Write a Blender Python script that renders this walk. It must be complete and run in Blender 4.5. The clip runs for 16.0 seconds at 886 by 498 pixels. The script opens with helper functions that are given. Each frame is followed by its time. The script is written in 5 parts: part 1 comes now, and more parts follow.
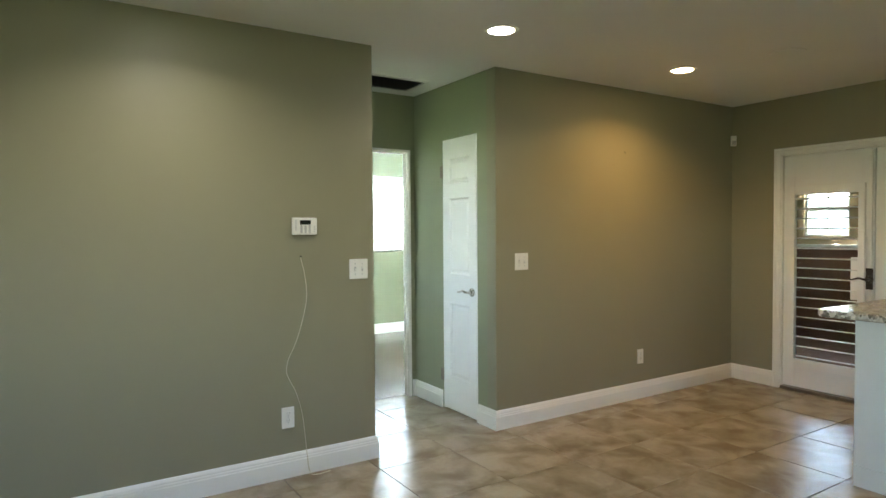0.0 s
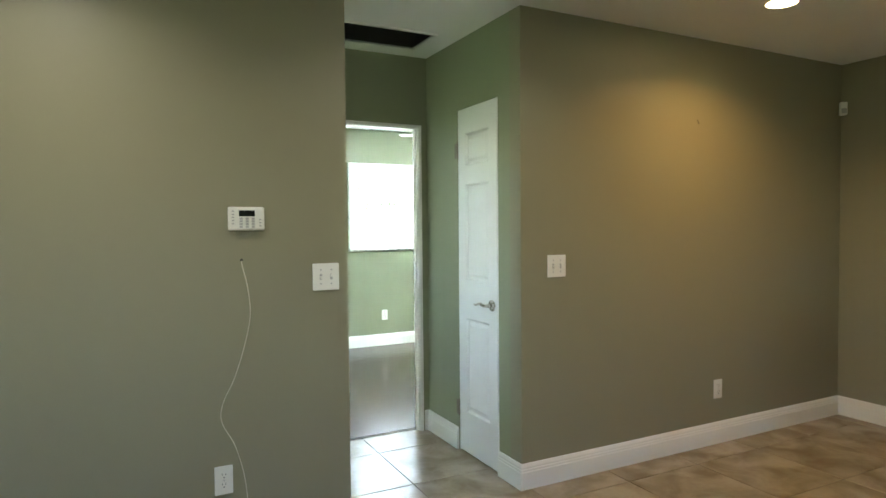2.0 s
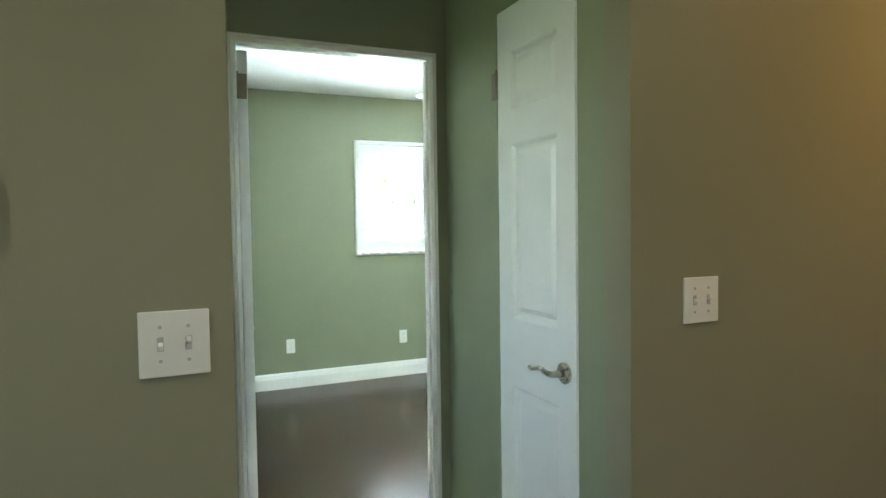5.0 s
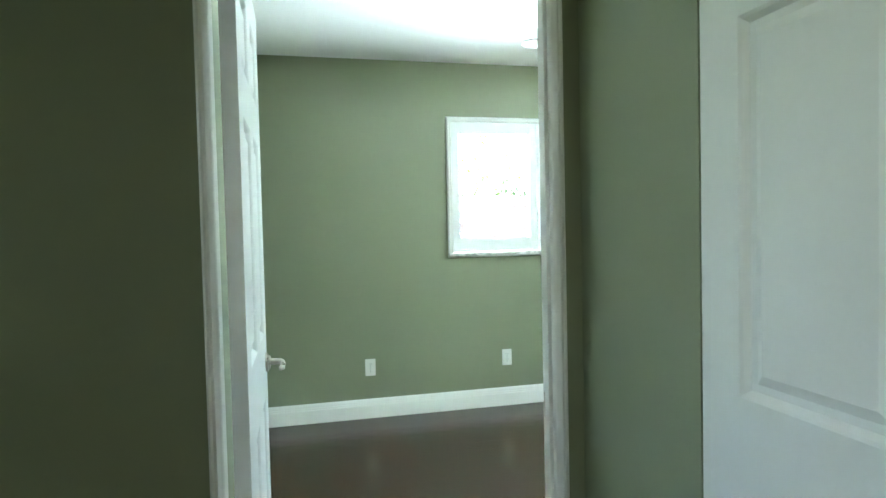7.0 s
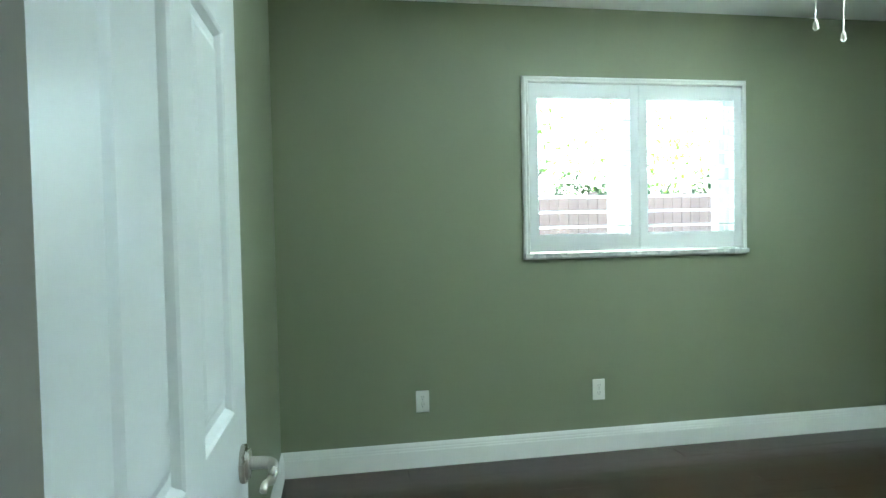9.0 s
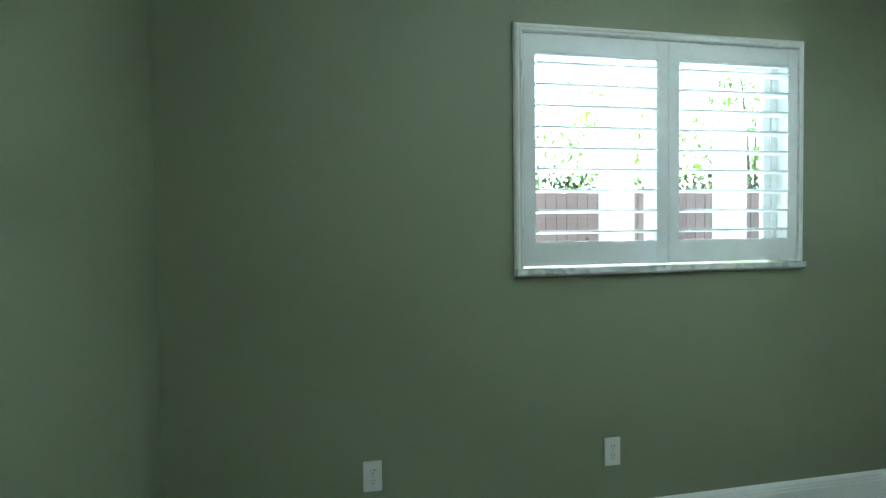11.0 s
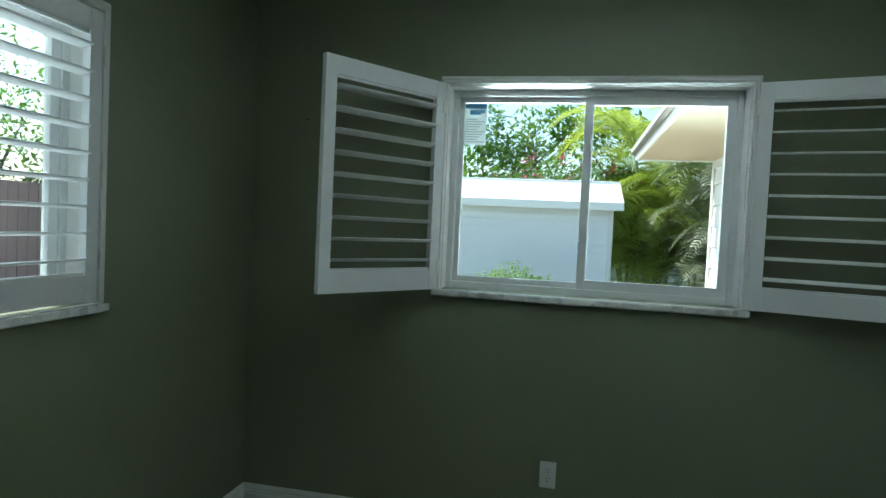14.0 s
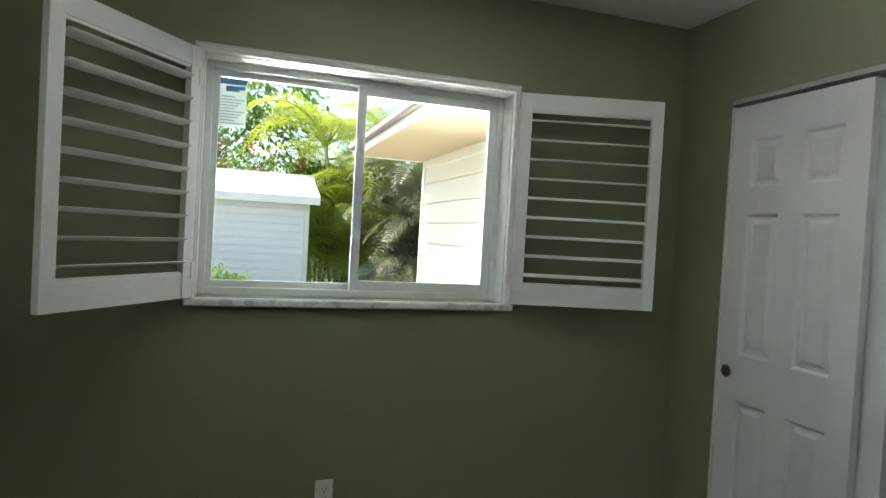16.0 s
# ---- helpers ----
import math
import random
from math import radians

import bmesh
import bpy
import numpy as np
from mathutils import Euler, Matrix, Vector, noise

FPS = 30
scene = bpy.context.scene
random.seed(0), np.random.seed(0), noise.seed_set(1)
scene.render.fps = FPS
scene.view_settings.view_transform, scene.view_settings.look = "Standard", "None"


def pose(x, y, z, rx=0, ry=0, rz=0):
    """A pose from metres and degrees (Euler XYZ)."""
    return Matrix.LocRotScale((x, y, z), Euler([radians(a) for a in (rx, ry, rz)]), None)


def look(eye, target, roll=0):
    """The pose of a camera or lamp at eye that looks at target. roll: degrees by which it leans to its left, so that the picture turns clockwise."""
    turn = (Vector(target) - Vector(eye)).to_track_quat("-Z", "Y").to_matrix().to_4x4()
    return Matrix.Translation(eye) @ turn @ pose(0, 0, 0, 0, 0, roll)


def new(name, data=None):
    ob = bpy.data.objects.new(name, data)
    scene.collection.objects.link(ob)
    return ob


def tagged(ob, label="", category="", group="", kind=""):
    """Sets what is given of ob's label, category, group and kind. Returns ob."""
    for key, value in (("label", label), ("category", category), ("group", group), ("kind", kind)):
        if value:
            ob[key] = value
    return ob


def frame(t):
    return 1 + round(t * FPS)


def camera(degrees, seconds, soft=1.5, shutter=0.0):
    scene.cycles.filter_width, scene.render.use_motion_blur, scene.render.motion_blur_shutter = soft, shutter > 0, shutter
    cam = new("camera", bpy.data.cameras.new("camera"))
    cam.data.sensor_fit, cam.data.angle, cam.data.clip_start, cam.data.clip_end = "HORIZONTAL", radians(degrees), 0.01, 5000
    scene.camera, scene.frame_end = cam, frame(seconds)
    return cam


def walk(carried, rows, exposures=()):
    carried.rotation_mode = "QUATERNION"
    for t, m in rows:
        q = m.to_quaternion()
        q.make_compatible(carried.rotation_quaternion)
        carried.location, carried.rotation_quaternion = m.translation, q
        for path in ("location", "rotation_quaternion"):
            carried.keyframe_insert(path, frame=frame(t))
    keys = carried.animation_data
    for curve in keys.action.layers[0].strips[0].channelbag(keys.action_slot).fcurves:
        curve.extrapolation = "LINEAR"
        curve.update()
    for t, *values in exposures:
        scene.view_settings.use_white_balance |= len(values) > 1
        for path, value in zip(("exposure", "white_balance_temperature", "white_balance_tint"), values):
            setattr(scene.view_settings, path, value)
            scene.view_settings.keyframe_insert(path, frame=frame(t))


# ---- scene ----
cam = camera(71.3, 16.0)
PATH = [
    (0, (0.259, 0.291, 1.361), (1.337, 1.975, 1.3), -0.4),
    (0.5, (0.483, 0.4, 1.344), (1.501, 2.121, 1.287), -0.5),
    (1, (0.665, 0.597, 1.328), (1.635, 2.345, 1.268), -0.6),
    (1.5, (0.831, 0.793, 1.33), (1.769, 2.558, 1.264), -0.5),
    (2, (1.03, 1.003, 1.346), (1.94, 2.783, 1.276), -0.5),
    (2.5, (1.158, 1.186, 1.333), (2.04, 2.98, 1.267), -0.7),
    (3, (1.281, 1.441, 1.338), (2.151, 3.24, 1.274), -0.6),
    (5.5, (1.903, 2.625, 1.34), (2.636, 4.484, 1.259), -0.9),
    (6, (2.002, 2.847, 1.343), (2.643, 4.740, 1.262), -1.0),
    (6.5, (2.104, 3.155, 1.354), (2.643, 5.078, 1.263), -1.2),
    (7, (2.151, 3.379, 1.296), (2.626, 5.32, 1.228), -1.3),
    (7.5, (2.215, 3.625, 1.278), (2.63, 5.58, 1.218), -1.5),
    (8, (2.231, 3.874, 1.269), (2.578, 5.845, 1.209), -1.5),
    (8.5, (2.226, 4.137, 1.277), (2.557, 6.109, 1.209), -1.3),
    (9, (2.22, 4.374, 1.255), (2.561, 6.344, 1.194), -1.2),
    (9.2, (2.238, 4.485, 1.256), (2.584, 6.454, 1.194), -1.0),
    (11.3, (2.479, 5.36, 1.304), (2.968, 7.298, 1.226), -0.6),
    (11.5, (2.545, 5.391, 1.343), (3.072, 7.317, 1.241), -0.4),
    (12, (2.618, 5.543, 1.407), (3.508, 7.328, 1.261), 0.6),
    (12.5, (2.68, 5.675, 1.439), (4.104, 7.072, 1.299), 1.9),
    (13, (2.71, 5.83, 1.438), (4.468, 6.777, 1.32), 2.2),
    (13.5, (2.787, 5.985, 1.405), (4.684, 6.613, 1.328), 2.5),
    (14, (2.823, 6.106, 1.419), (4.78, 6.513, 1.342), 2.7),
    (14.5, (2.82, 6.275, 1.428), (4.817, 6.365, 1.358), 2.9),
    (15, (2.877, 6.393, 1.41), (4.868, 6.211, 1.353), 3.1),
    (15.5, (2.982, 6.458, 1.412), (4.936, 6.036, 1.359), 3.2),
    (16, (3.064, 6.512, 1.416), (4.964, 5.892, 1.371), 3.2),
]
EXPOSURES = [(0.0, 5.0, 6450, 7), (3.0, 4.66, 6400, 6), (5.5, 4.25, 6350, 2), (7.0, 4.1, 6200, 0), (9.0, 3.42, 6050, -4), (11.4, 2.45, 6000, -4), (12.5, 1.95, 6000, -3), (13.5, 1.12, 6100, -2), (14.5, 1.08, 6300, 3), (15.2, 1.35, 6850, 10), (16.0, 1.5, 7300, 11)]
walk(cam, [(t, look(eye, target, roll)) for t, eye, target, roll in PATH], EXPOSURES)

# ---- sky and sun ----
world = bpy.data.worlds.new("sky")
scene.world = world
world.use_nodes = True
wn = world.node_tree
sky = wn.nodes.new("ShaderNodeTexSky")
sky.sky_type = "NISHITA"
sky.sun_disc = False
SUN = Vector((0.27, 0.60, 0.75)).normalized()
sky.sun_elevation = math.asin(SUN.z)
sky.sun_rotation = math.atan2(SUN.x, SUN.y)
wn.links.new(sky.outputs[0], wn.nodes["Background"].inputs[0])
wn.nodes["Background"].inputs[1].default_value = 0.15
sun = new("sun", bpy.data.lights.new("sun", "SUN"))
sun.data.energy, sun.data.angle, sun.data.color = 5.0, radians(0.6), (1.0, 0.95, 0.88)
sun.matrix_world = look(SUN * 30, (0, 0, 0))
CEIL = 2.45


def downlight_lamp(x, y, watts, color):
    lamp = new("downlight_lamp", bpy.data.lights.new("downlight_lamp", "AREA"))
    lamp.data.shape, lamp.data.size, lamp.data.energy, lamp.data.color = "DISK", 0.125, watts, color
    lamp.data.spread = radians(140)
    lamp.matrix_world = pose(x, y, CEIL - 0.012)


WARM, COOL = (1.0, 0.56, 0.20), (1.0, 0.90, 0.76)
downlight_lamp(0.78, 2.98, 0.23, COOL)
downlight_lamp(2.368, 2.98, 0.18, COOL)
downlight_lamp(3.955, 3.0, 0.40, WARM)


def fill_light(eye, target, w, h, watts, color, spread=180):
    """An added area lamp that stands in for light through an opening."""
    lamp = new("fill_lamp", bpy.data.lights.new("fill_lamp", "AREA"))
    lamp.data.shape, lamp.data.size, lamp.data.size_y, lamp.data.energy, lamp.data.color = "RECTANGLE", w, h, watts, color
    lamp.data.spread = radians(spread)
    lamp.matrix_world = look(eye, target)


DAY = (0.78, 0.91, 1.0)
# added warm fill at the unseen back wall, tinted to suit the living room
fill_light((1.0, -3.38, 1.55), (1.0, 3.6, 1.2), 0.68, 0.88, 0.48, (1.0, 0.88, 0.73))
# added side fill in an unseen left opening, to brighten cabinet and wall
fill_light((-2.62, -0.3, 1.45), (3.0, 0.6, 1.0), 1.18, 1.08, 0.065, (0.95, 0.96, 0.90))
# added lamp in an unseen, assumed opening at the end of the hall
fill_light((0.33, 4.22, 1.55), (2.8, 4.15, 1.25), 0.58, 0.88, 0.045, (0.86, 1.0, 0.90))
# hidden lamps added in place of high sky and sunlit paving outside the two bedroom windows
PAVED = (0.78, 0.91, 1.0)
fill_light((6.12, 6.05, 2.15), (3.4, 6.05, 0.9), 1.5, 0.55, 0.8, DAY)
fill_light((8.3, 6.5, 0.22), (5.0, 6.05, 1.75), 2.6, 0.8, 41, PAVED, 50)
fill_light((3.89, 8.22, 2.15), (3.89, 5.4, 0.9), 1.5, 0.55, 1.6, DAY)
fill_light((3.89, 10.6, 0.22), (3.89, 7.1, 1.75), 2.6, 0.8, 12, PAVED, 50)

# ---- materials ----


def mat(name, color, rough=0.5, metal=0.0, vary=0.08, scale=6.0, fine=120.0, bump=0.1, bump_scale=None, random_tone=0.0, spec=0.5, trans=0.0):
    """A painted or natural surface: colour with large and fine variation, gloss that varies with it, fine relief."""
    m = bpy.data.materials.new(name)
    m.use_nodes = True
    t = m.node_tree
    b = t.nodes["Principled BSDF"]
    co = t.nodes.new("ShaderNodeTexCoord")
    big, small = t.nodes.new("ShaderNodeTexNoise"), t.nodes.new("ShaderNodeTexNoise")
    big.inputs["Scale"].default_value, small.inputs["Scale"].default_value = scale, fine
    big.inputs["Detail"].default_value = 6
    for n in (big, small):
        t.links.new(co.outputs["Object"], n.inputs["Vector"])
    add = t.nodes.new("ShaderNodeMath")
    add.operation = "ADD"
    t.links.new(big.outputs[0], add.inputs[0])
    half = t.nodes.new("ShaderNodeMath")
    half.operation = "MULTIPLY"
    half.inputs[1].default_value = 0.4
    t.links.new(small.outputs[0], half.inputs[0])
    t.links.new(half.outputs[0], add.inputs[1])
    val = add
    if random_tone:
        info = t.nodes.new("ShaderNodeObjectInfo")
        mul = t.nodes.new("ShaderNodeMath")
        mul.operation = "MULTIPLY_ADD"
        mul.inputs[1].default_value = random_tone
        t.links.new(info.outputs["Random"], mul.inputs[0])
        t.links.new(add.outputs[0], mul.inputs[2])
        val = mul
    ramp = t.nodes.new("ShaderNodeMapRange")
    ramp.inputs[1].default_value, ramp.inputs[2].default_value = 0.35, 1.05 + random_tone
    t.links.new(val.outputs[0], ramp.inputs[0])
    mix = t.nodes.new("ShaderNodeMix")
    mix.data_type = "RGBA"
    c = Vector(color[:3])
    mix.inputs[6].default_value = (*(c * (1 - vary)), 1)
    mix.inputs[7].default_value = (*[min(1, v) for v in c * (1 + vary)], 1)
    t.links.new(ramp.outputs[0], mix.inputs[0])
    t.links.new(mix.outputs[2], b.inputs["Base Color"])
    rr = t.nodes.new("ShaderNodeMapRange")
    rr.inputs[3].default_value, rr.inputs[4].default_value = max(0.02, rough - 0.06), min(1, rough + 0.06)
    t.links.new(big.outputs[0], rr.inputs[0])
    t.links.new(rr.outputs[0], b.inputs["Roughness"])
    b.inputs["Metallic"].default_value = metal
    b.inputs["Specular IOR Level"].default_value = spec
    if trans:
        b.inputs["Subsurface Weight"].default_value = trans
    if bump:
        bn = t.nodes.new("ShaderNodeBump")
        bn.inputs["Strength"].default_value, bn.inputs["Distance"].default_value = bump, 0.002
        if bump_scale:
            bt = t.nodes.new("ShaderNodeTexNoise")
            bt.inputs["Scale"].default_value = bump_scale
            t.links.new(co.outputs["Object"], bt.inputs["Vector"])
            t.links.new(bt.outputs[0], bn.inputs["Height"])
        else:
            t.links.new(small.outputs[0], bn.inputs["Height"])
        t.links.new(bn.outputs[0], b.inputs["Normal"])
    return m


def tile_mat():
    """Stone-look porcelain: beige with brown clouds and veins, each tile a little different."""
    m = mat("stone_tile", (0.315, 0.287, 0.23), 0.25, vary=0.18, scale=2.5, fine=40, bump=0.06, random_tone=0.25)
    t = m.node_tree
    b = t.nodes["Principled BSDF"]
    src = b.inputs["Base Color"].links[0].from_socket
    co = t.nodes.new("ShaderNodeTexCoord")
    info = t.nodes.new("ShaderNodeObjectInfo")
    sh = t.nodes.new("ShaderNodeVectorMath")
    sh.operation = "ADD"
    sc = t.nodes.new("ShaderNodeVectorMath")
    sc.operation = "SCALE"
    sc.inputs["Scale"].default_value = 37.0
    comb = t.nodes.new("ShaderNodeCombineXYZ")
    t.links.new(info.outputs["Random"], comb.inputs[0])
    t.links.new(info.outputs["Random"], comb.inputs[1])
    t.links.new(comb.outputs[0], sc.inputs[0])
    t.links.new(co.outputs["Object"], sh.inputs[0])
    t.links.new(sc.outputs[0], sh.inputs[1])
    n = t.nodes.new("ShaderNodeTexNoise")
    n.inputs["Scale"].default_value, n.inputs["Detail"].default_value, n.inputs["Distortion"].default_value = 4.4, 10, 0.45
    t.links.new(sh.outputs[0], n.inputs["Vector"])
    r = t.nodes.new("ShaderNodeValToRGB")
    r.color_ramp.elements[0].position, r.color_ramp.elements[0].color = 0.35, (0.64, 0.56, 0.46, 1)
    r.color_ramp.elements[1].position, r.color_ramp.elements[1].color = 0.63, (1.10, 1.09, 1.05, 1)
    e = r.color_ramp.elements.new(0.48)
    e.color = (0.87, 0.81, 0.72, 1)
    t.links.new(n.outputs[0], r.inputs[0])
    mul = t.nodes.new("ShaderNodeMix")
    mul.data_type, mul.blend_type = "RGBA", "MULTIPLY"
    mul.inputs[0].default_value = 1
    t.links.new(src, mul.inputs[6])
    t.links.new(r.outputs[0], mul.inputs[7])
    t.links.new(mul.outputs[2], b.inputs["Base Color"])
    return m


def wood_mat(name, dark, light, rough, axis=0):
    """Stained planks: long grain along one axis, tone by plank."""
    m = bpy.data.materials.new(name)
    m.use_nodes = True
    t = m.node_tree
    b = t.nodes["Principled BSDF"]
    co, mp = t.nodes.new("ShaderNodeTexCoord"), t.nodes.new("ShaderNodeMapping")
    s = [22.0, 22.0, 22.0]
    s[axis] = 1.6
    mp.inputs["Scale"].default_value = s
    info = t.nodes.new("ShaderNodeObjectInfo")
    off = t.nodes.new("ShaderNodeVectorMath")
    off.operation = "SCALE"
    off.inputs["Scale"].default_value = 19.0
    comb = t.nodes.new("ShaderNodeCombineXYZ")
    for i in range(3):
        t.links.new(info.outputs["Random"], comb.inputs[i])
    t.links.new(comb.outputs[0], off.inputs[0])
    t.links.new(off.outputs[0], mp.inputs["Location"])
    t.links.new(co.outputs["Object"], mp.inputs["Vector"])
    n = t.nodes.new("ShaderNodeTexNoise")
    n.inputs["Scale"].default_value, n.inputs["Detail"].default_value = 1.0, 3
    t.links.new(mp.outputs[0], n.inputs["Vector"])
    add = t.nodes.new("ShaderNodeMath")
    add.operation = "MULTIPLY_ADD"
    add.inputs[1].default_value = 0.35
    t.links.new(info.outputs["Random"], add.inputs[0])
    t.links.new(n.outputs[0], add.inputs[2])
    r = t.nodes.new("ShaderNodeValToRGB")
    r.color_ramp.elements[0].position, r.color_ramp.elements[0].color = 0.1, (*dark, 1)
    r.color_ramp.elements[1].position, r.color_ramp.elements[1].color = 1.0, (*[0.5 * (p + q) for p, q in zip(dark, light)], 1)
    t.links.new(add.outputs[0], r.inputs[0])
    t.links.new(r.outputs[0], b.inputs["Base Color"])
    b.inputs["Roughness"].default_value = rough
    b.inputs["Specular IOR Level"].default_value = 0.5
    # hand-scraped relief: long shallow ripples and fine grain
    wob = t.nodes.new("ShaderNodeTexNoise")
    wob.inputs["Scale"].default_value, wob.inputs["Detail"].default_value = 9.0, 5
    t.links.new(co.outputs["Object"], wob.inputs["Vector"])
    mixh = t.nodes.new("ShaderNodeMath")
    mixh.operation = "MULTIPLY_ADD"
    mixh.inputs[1].default_value = 0.25
    t.links.new(n.outputs[0], mixh.inputs[0])
    t.links.new(wob.outputs[0], mixh.inputs[2])
    bn = t.nodes.new("ShaderNodeBump")
    bn.inputs["Strength"].default_value, bn.inputs["Distance"].default_value = 0.35, 0.004
    t.links.new(mixh.outputs[0], bn.inputs["Height"])
    t.links.new(bn.outputs[0], b.inputs["Normal"])
    return m


def granite_mat(name, base, dark, light, scale):
    m = bpy.data.materials.new(name)
    m.use_nodes = True
    t = m.node_tree
    b = t.nodes["Principled BSDF"]
    co, v, n = t.nodes.new("ShaderNodeTexCoord"), t.nodes.new("ShaderNodeTexVoronoi"), t.nodes.new("ShaderNodeTexNoise")
    v.inputs["Scale"].default_value = scale
    n.inputs["Scale"].default_value, n.inputs["Detail"].default_value = scale * 0.35, 8
    t.links.new(co.outputs["Object"], v.inputs["Vector"])
    t.links.new(co.outputs["Object"], n.inputs["Vector"])
    mx = t.nodes.new("ShaderNodeMix")
    mx.data_type = "RGBA"
    mx.inputs[0].default_value = 0.5
    t.links.new(v.outputs["Color"], mx.inputs[6])
    t.links.new(n.outputs["Color"], mx.inputs[7])
    r = t.nodes.new("ShaderNodeValToRGB")
    r.color_ramp.elements[0].position, r.color_ramp.elements[0].color = 0.3, (*dark, 1)
    r.color_ramp.elements[1].position, r.color_ramp.elements[1].color = 0.7, (*light, 1)
    e = r.color_ramp.elements.new(0.48)
    e.color = (*base, 1)
    t.links.new(mx.outputs[2], r.inputs[0])
    t.links.new(r.outputs[0], b.inputs["Base Color"])
    b.inputs["Roughness"].default_value = 0.18
    return m


def glass_mat():
    """A clear pane: mostly transparent, with a mirror gloss by Fresnel."""
    m = bpy.data.materials.new("window_glass")
    m.use_nodes = True
    t = m.node_tree
    t.nodes.remove(t.nodes["Principled BSDF"])
    tr, gl, fr, mx = (t.nodes.new(k) for k in ("ShaderNodeBsdfTransparent", "ShaderNodeBsdfGlossy", "ShaderNodeFresnel", "ShaderNodeMixShader"))
    tr.inputs[0].default_value = (0.93, 0.96, 0.95, 1)
    gl.inputs["Roughness"].default_value = 0.01
    fr.inputs[0].default_value = 1.2
    t.links.new(fr.outputs[0], mx.inputs[0])
    t.links.new(tr.outputs[0], mx.inputs[1])
    t.links.new(gl.outputs[0], mx.inputs[2])
    t.links.new(mx.outputs[0], t.nodes["Material Output"].inputs[0])
    return m


def glow_mat(name, color, strength):
    m = bpy.data.materials.new(name)
    m.use_nodes = True
    b = m.node_tree.nodes["Principled BSDF"]
    b.inputs["Base Color"].default_value = (0.8, 0.8, 0.8, 1)
    b.inputs["Emission Color"].default_value = (*color, 1)
    b.inputs["Emission Strength"].default_value = strength
    return m


GREEN = mat("sage_green_wall_paint", (0.246, 0.268, 0.172), 0.46, vary=0.035, scale=1.3, fine=260, bump=0.12, bump_scale=330)
# same green paint, with the living room's warm light mixed into the colour
GREEN_WARM_LIT = mat("sage_green_paint_warm_lit", (0.264, 0.250, 0.168), 0.46, vary=0.035, scale=1.3, fine=260, bump=0.12, bump_scale=330)
WHITE_CEIL = mat("white_ceiling_paint", (0.86, 0.86, 0.84), 0.8, vary=0.03, scale=1.5, fine=140, bump=0.25, bump_scale=160)
WHITE = mat("white_semigloss_trim_paint", (0.80, 0.80, 0.77), 0.33, vary=0.03, scale=3, fine=90, bump=0.05)
DOOR_WHITE = mat("white_door_paint", (0.78, 0.79, 0.78), 0.30, vary=0.03, scale=2.5, fine=60, bump=0.14, bump_scale=70)
SHUTTER = mat("white_shutter_paint", (0.80, 0.81, 0.80), 0.36, vary=0.03, scale=4, fine=80, bump=0.04)
VINYL = mat("white_vinyl", (0.76, 0.77, 0.76), 0.4, vary=0.04, scale=5, fine=60, bump=0.03)
PLASTIC = mat("white_plastic", (0.80, 0.79, 0.75), 0.32, vary=0.02, scale=30, fine=200, bump=0.0)
GREYP = mat("grey_plastic", (0.45, 0.45, 0.45), 0.45, vary=0.05, scale=60, fine=200, bump=0.0)
SLOT = mat("dark_slot", (0.03, 0.03, 0.03), 0.6, vary=0.2, scale=60, fine=200, bump=0.0)
SCREEN = mat("dark_display", (0.012, 0.016, 0.014), 0.12, vary=0.2, scale=40, fine=200, bump=0.0)
NICKEL = mat("satin_nickel", (0.52, 0.49, 0.44), 0.28, metal=1.0, vary=0.1, scale=30, fine=300, bump=0.03)
BRONZE = mat("dark_bronze", (0.05, 0.04, 0.035), 0.35, metal=0.8, vary=0.15, scale=30, fine=300, bump=0.03)
STEEL = mat("aged_steel_hinge", (0.24, 0.21, 0.17), 0.42, metal=1.0, vary=0.2, scale=60, fine=400, bump=0.05)
GROUT = mat("grey_brown_grout", (0.10, 0.085, 0.065), 0.9, vary=0.25, scale=8, fine=300, bump=0.3)
TILE = tile_mat()
WOOD = wood_mat("dark_walnut_plank", (0.020, 0.010, 0.0062), (0.085, 0.045, 0.027), 0.24)
MARBLE = granite_mat("white_marble_sill", (0.72, 0.72, 0.70), (0.50, 0.51, 0.52), (0.80, 0.80, 0.78), 34)
GRANITE = granite_mat("speckled_granite", (0.42, 0.39, 0.34), (0.05, 0.045, 0.04), (0.70, 0.67, 0.60), 70)
GLASS = glass_mat()
CORD = mat("cream_cable_jacket", (0.60, 0.56, 0.44), 0.45, vary=0.05, scale=30, fine=200, bump=0.0)
BLADE = mat("fan_blade_brown", (0.10, 0.06, 0.035), 0.4, vary=0.25, scale=12, fine=90, bump=0.05)
CHAIN = mat("pull_chain_metal", (0.5, 0.47, 0.4), 0.35, metal=1.0, vary=0.1, scale=60, fine=200, bump=0.0)
CABINET = mat("white_cabinet_paint", (0.74, 0.77, 0.76), 0.38, vary=0.03, scale=3, fine=80, bump=0.04)
STICKER = mat("pale_sticker_paper", (0.62, 0.64, 0.62), 0.6, vary=0.04, scale=40, fine=200, bump=0.0)


def see_through(m, color, share):
    """Thin paper or a leaf: part of the light passes through it."""
    thin = m.node_tree
    lit, both = thin.nodes.new("ShaderNodeBsdfTranslucent"), thin.nodes.new("ShaderNodeMixShader")
    lit.inputs[0].default_value = (*color, 1)
    both.inputs[0].default_value = share
    thin.links.new(thin.nodes["Principled BSDF"].outputs[0], both.inputs[1])
    thin.links.new(lit.outputs[0], both.inputs[2])
    thin.links.new(both.outputs[0], thin.nodes["Material Output"].inputs[0])


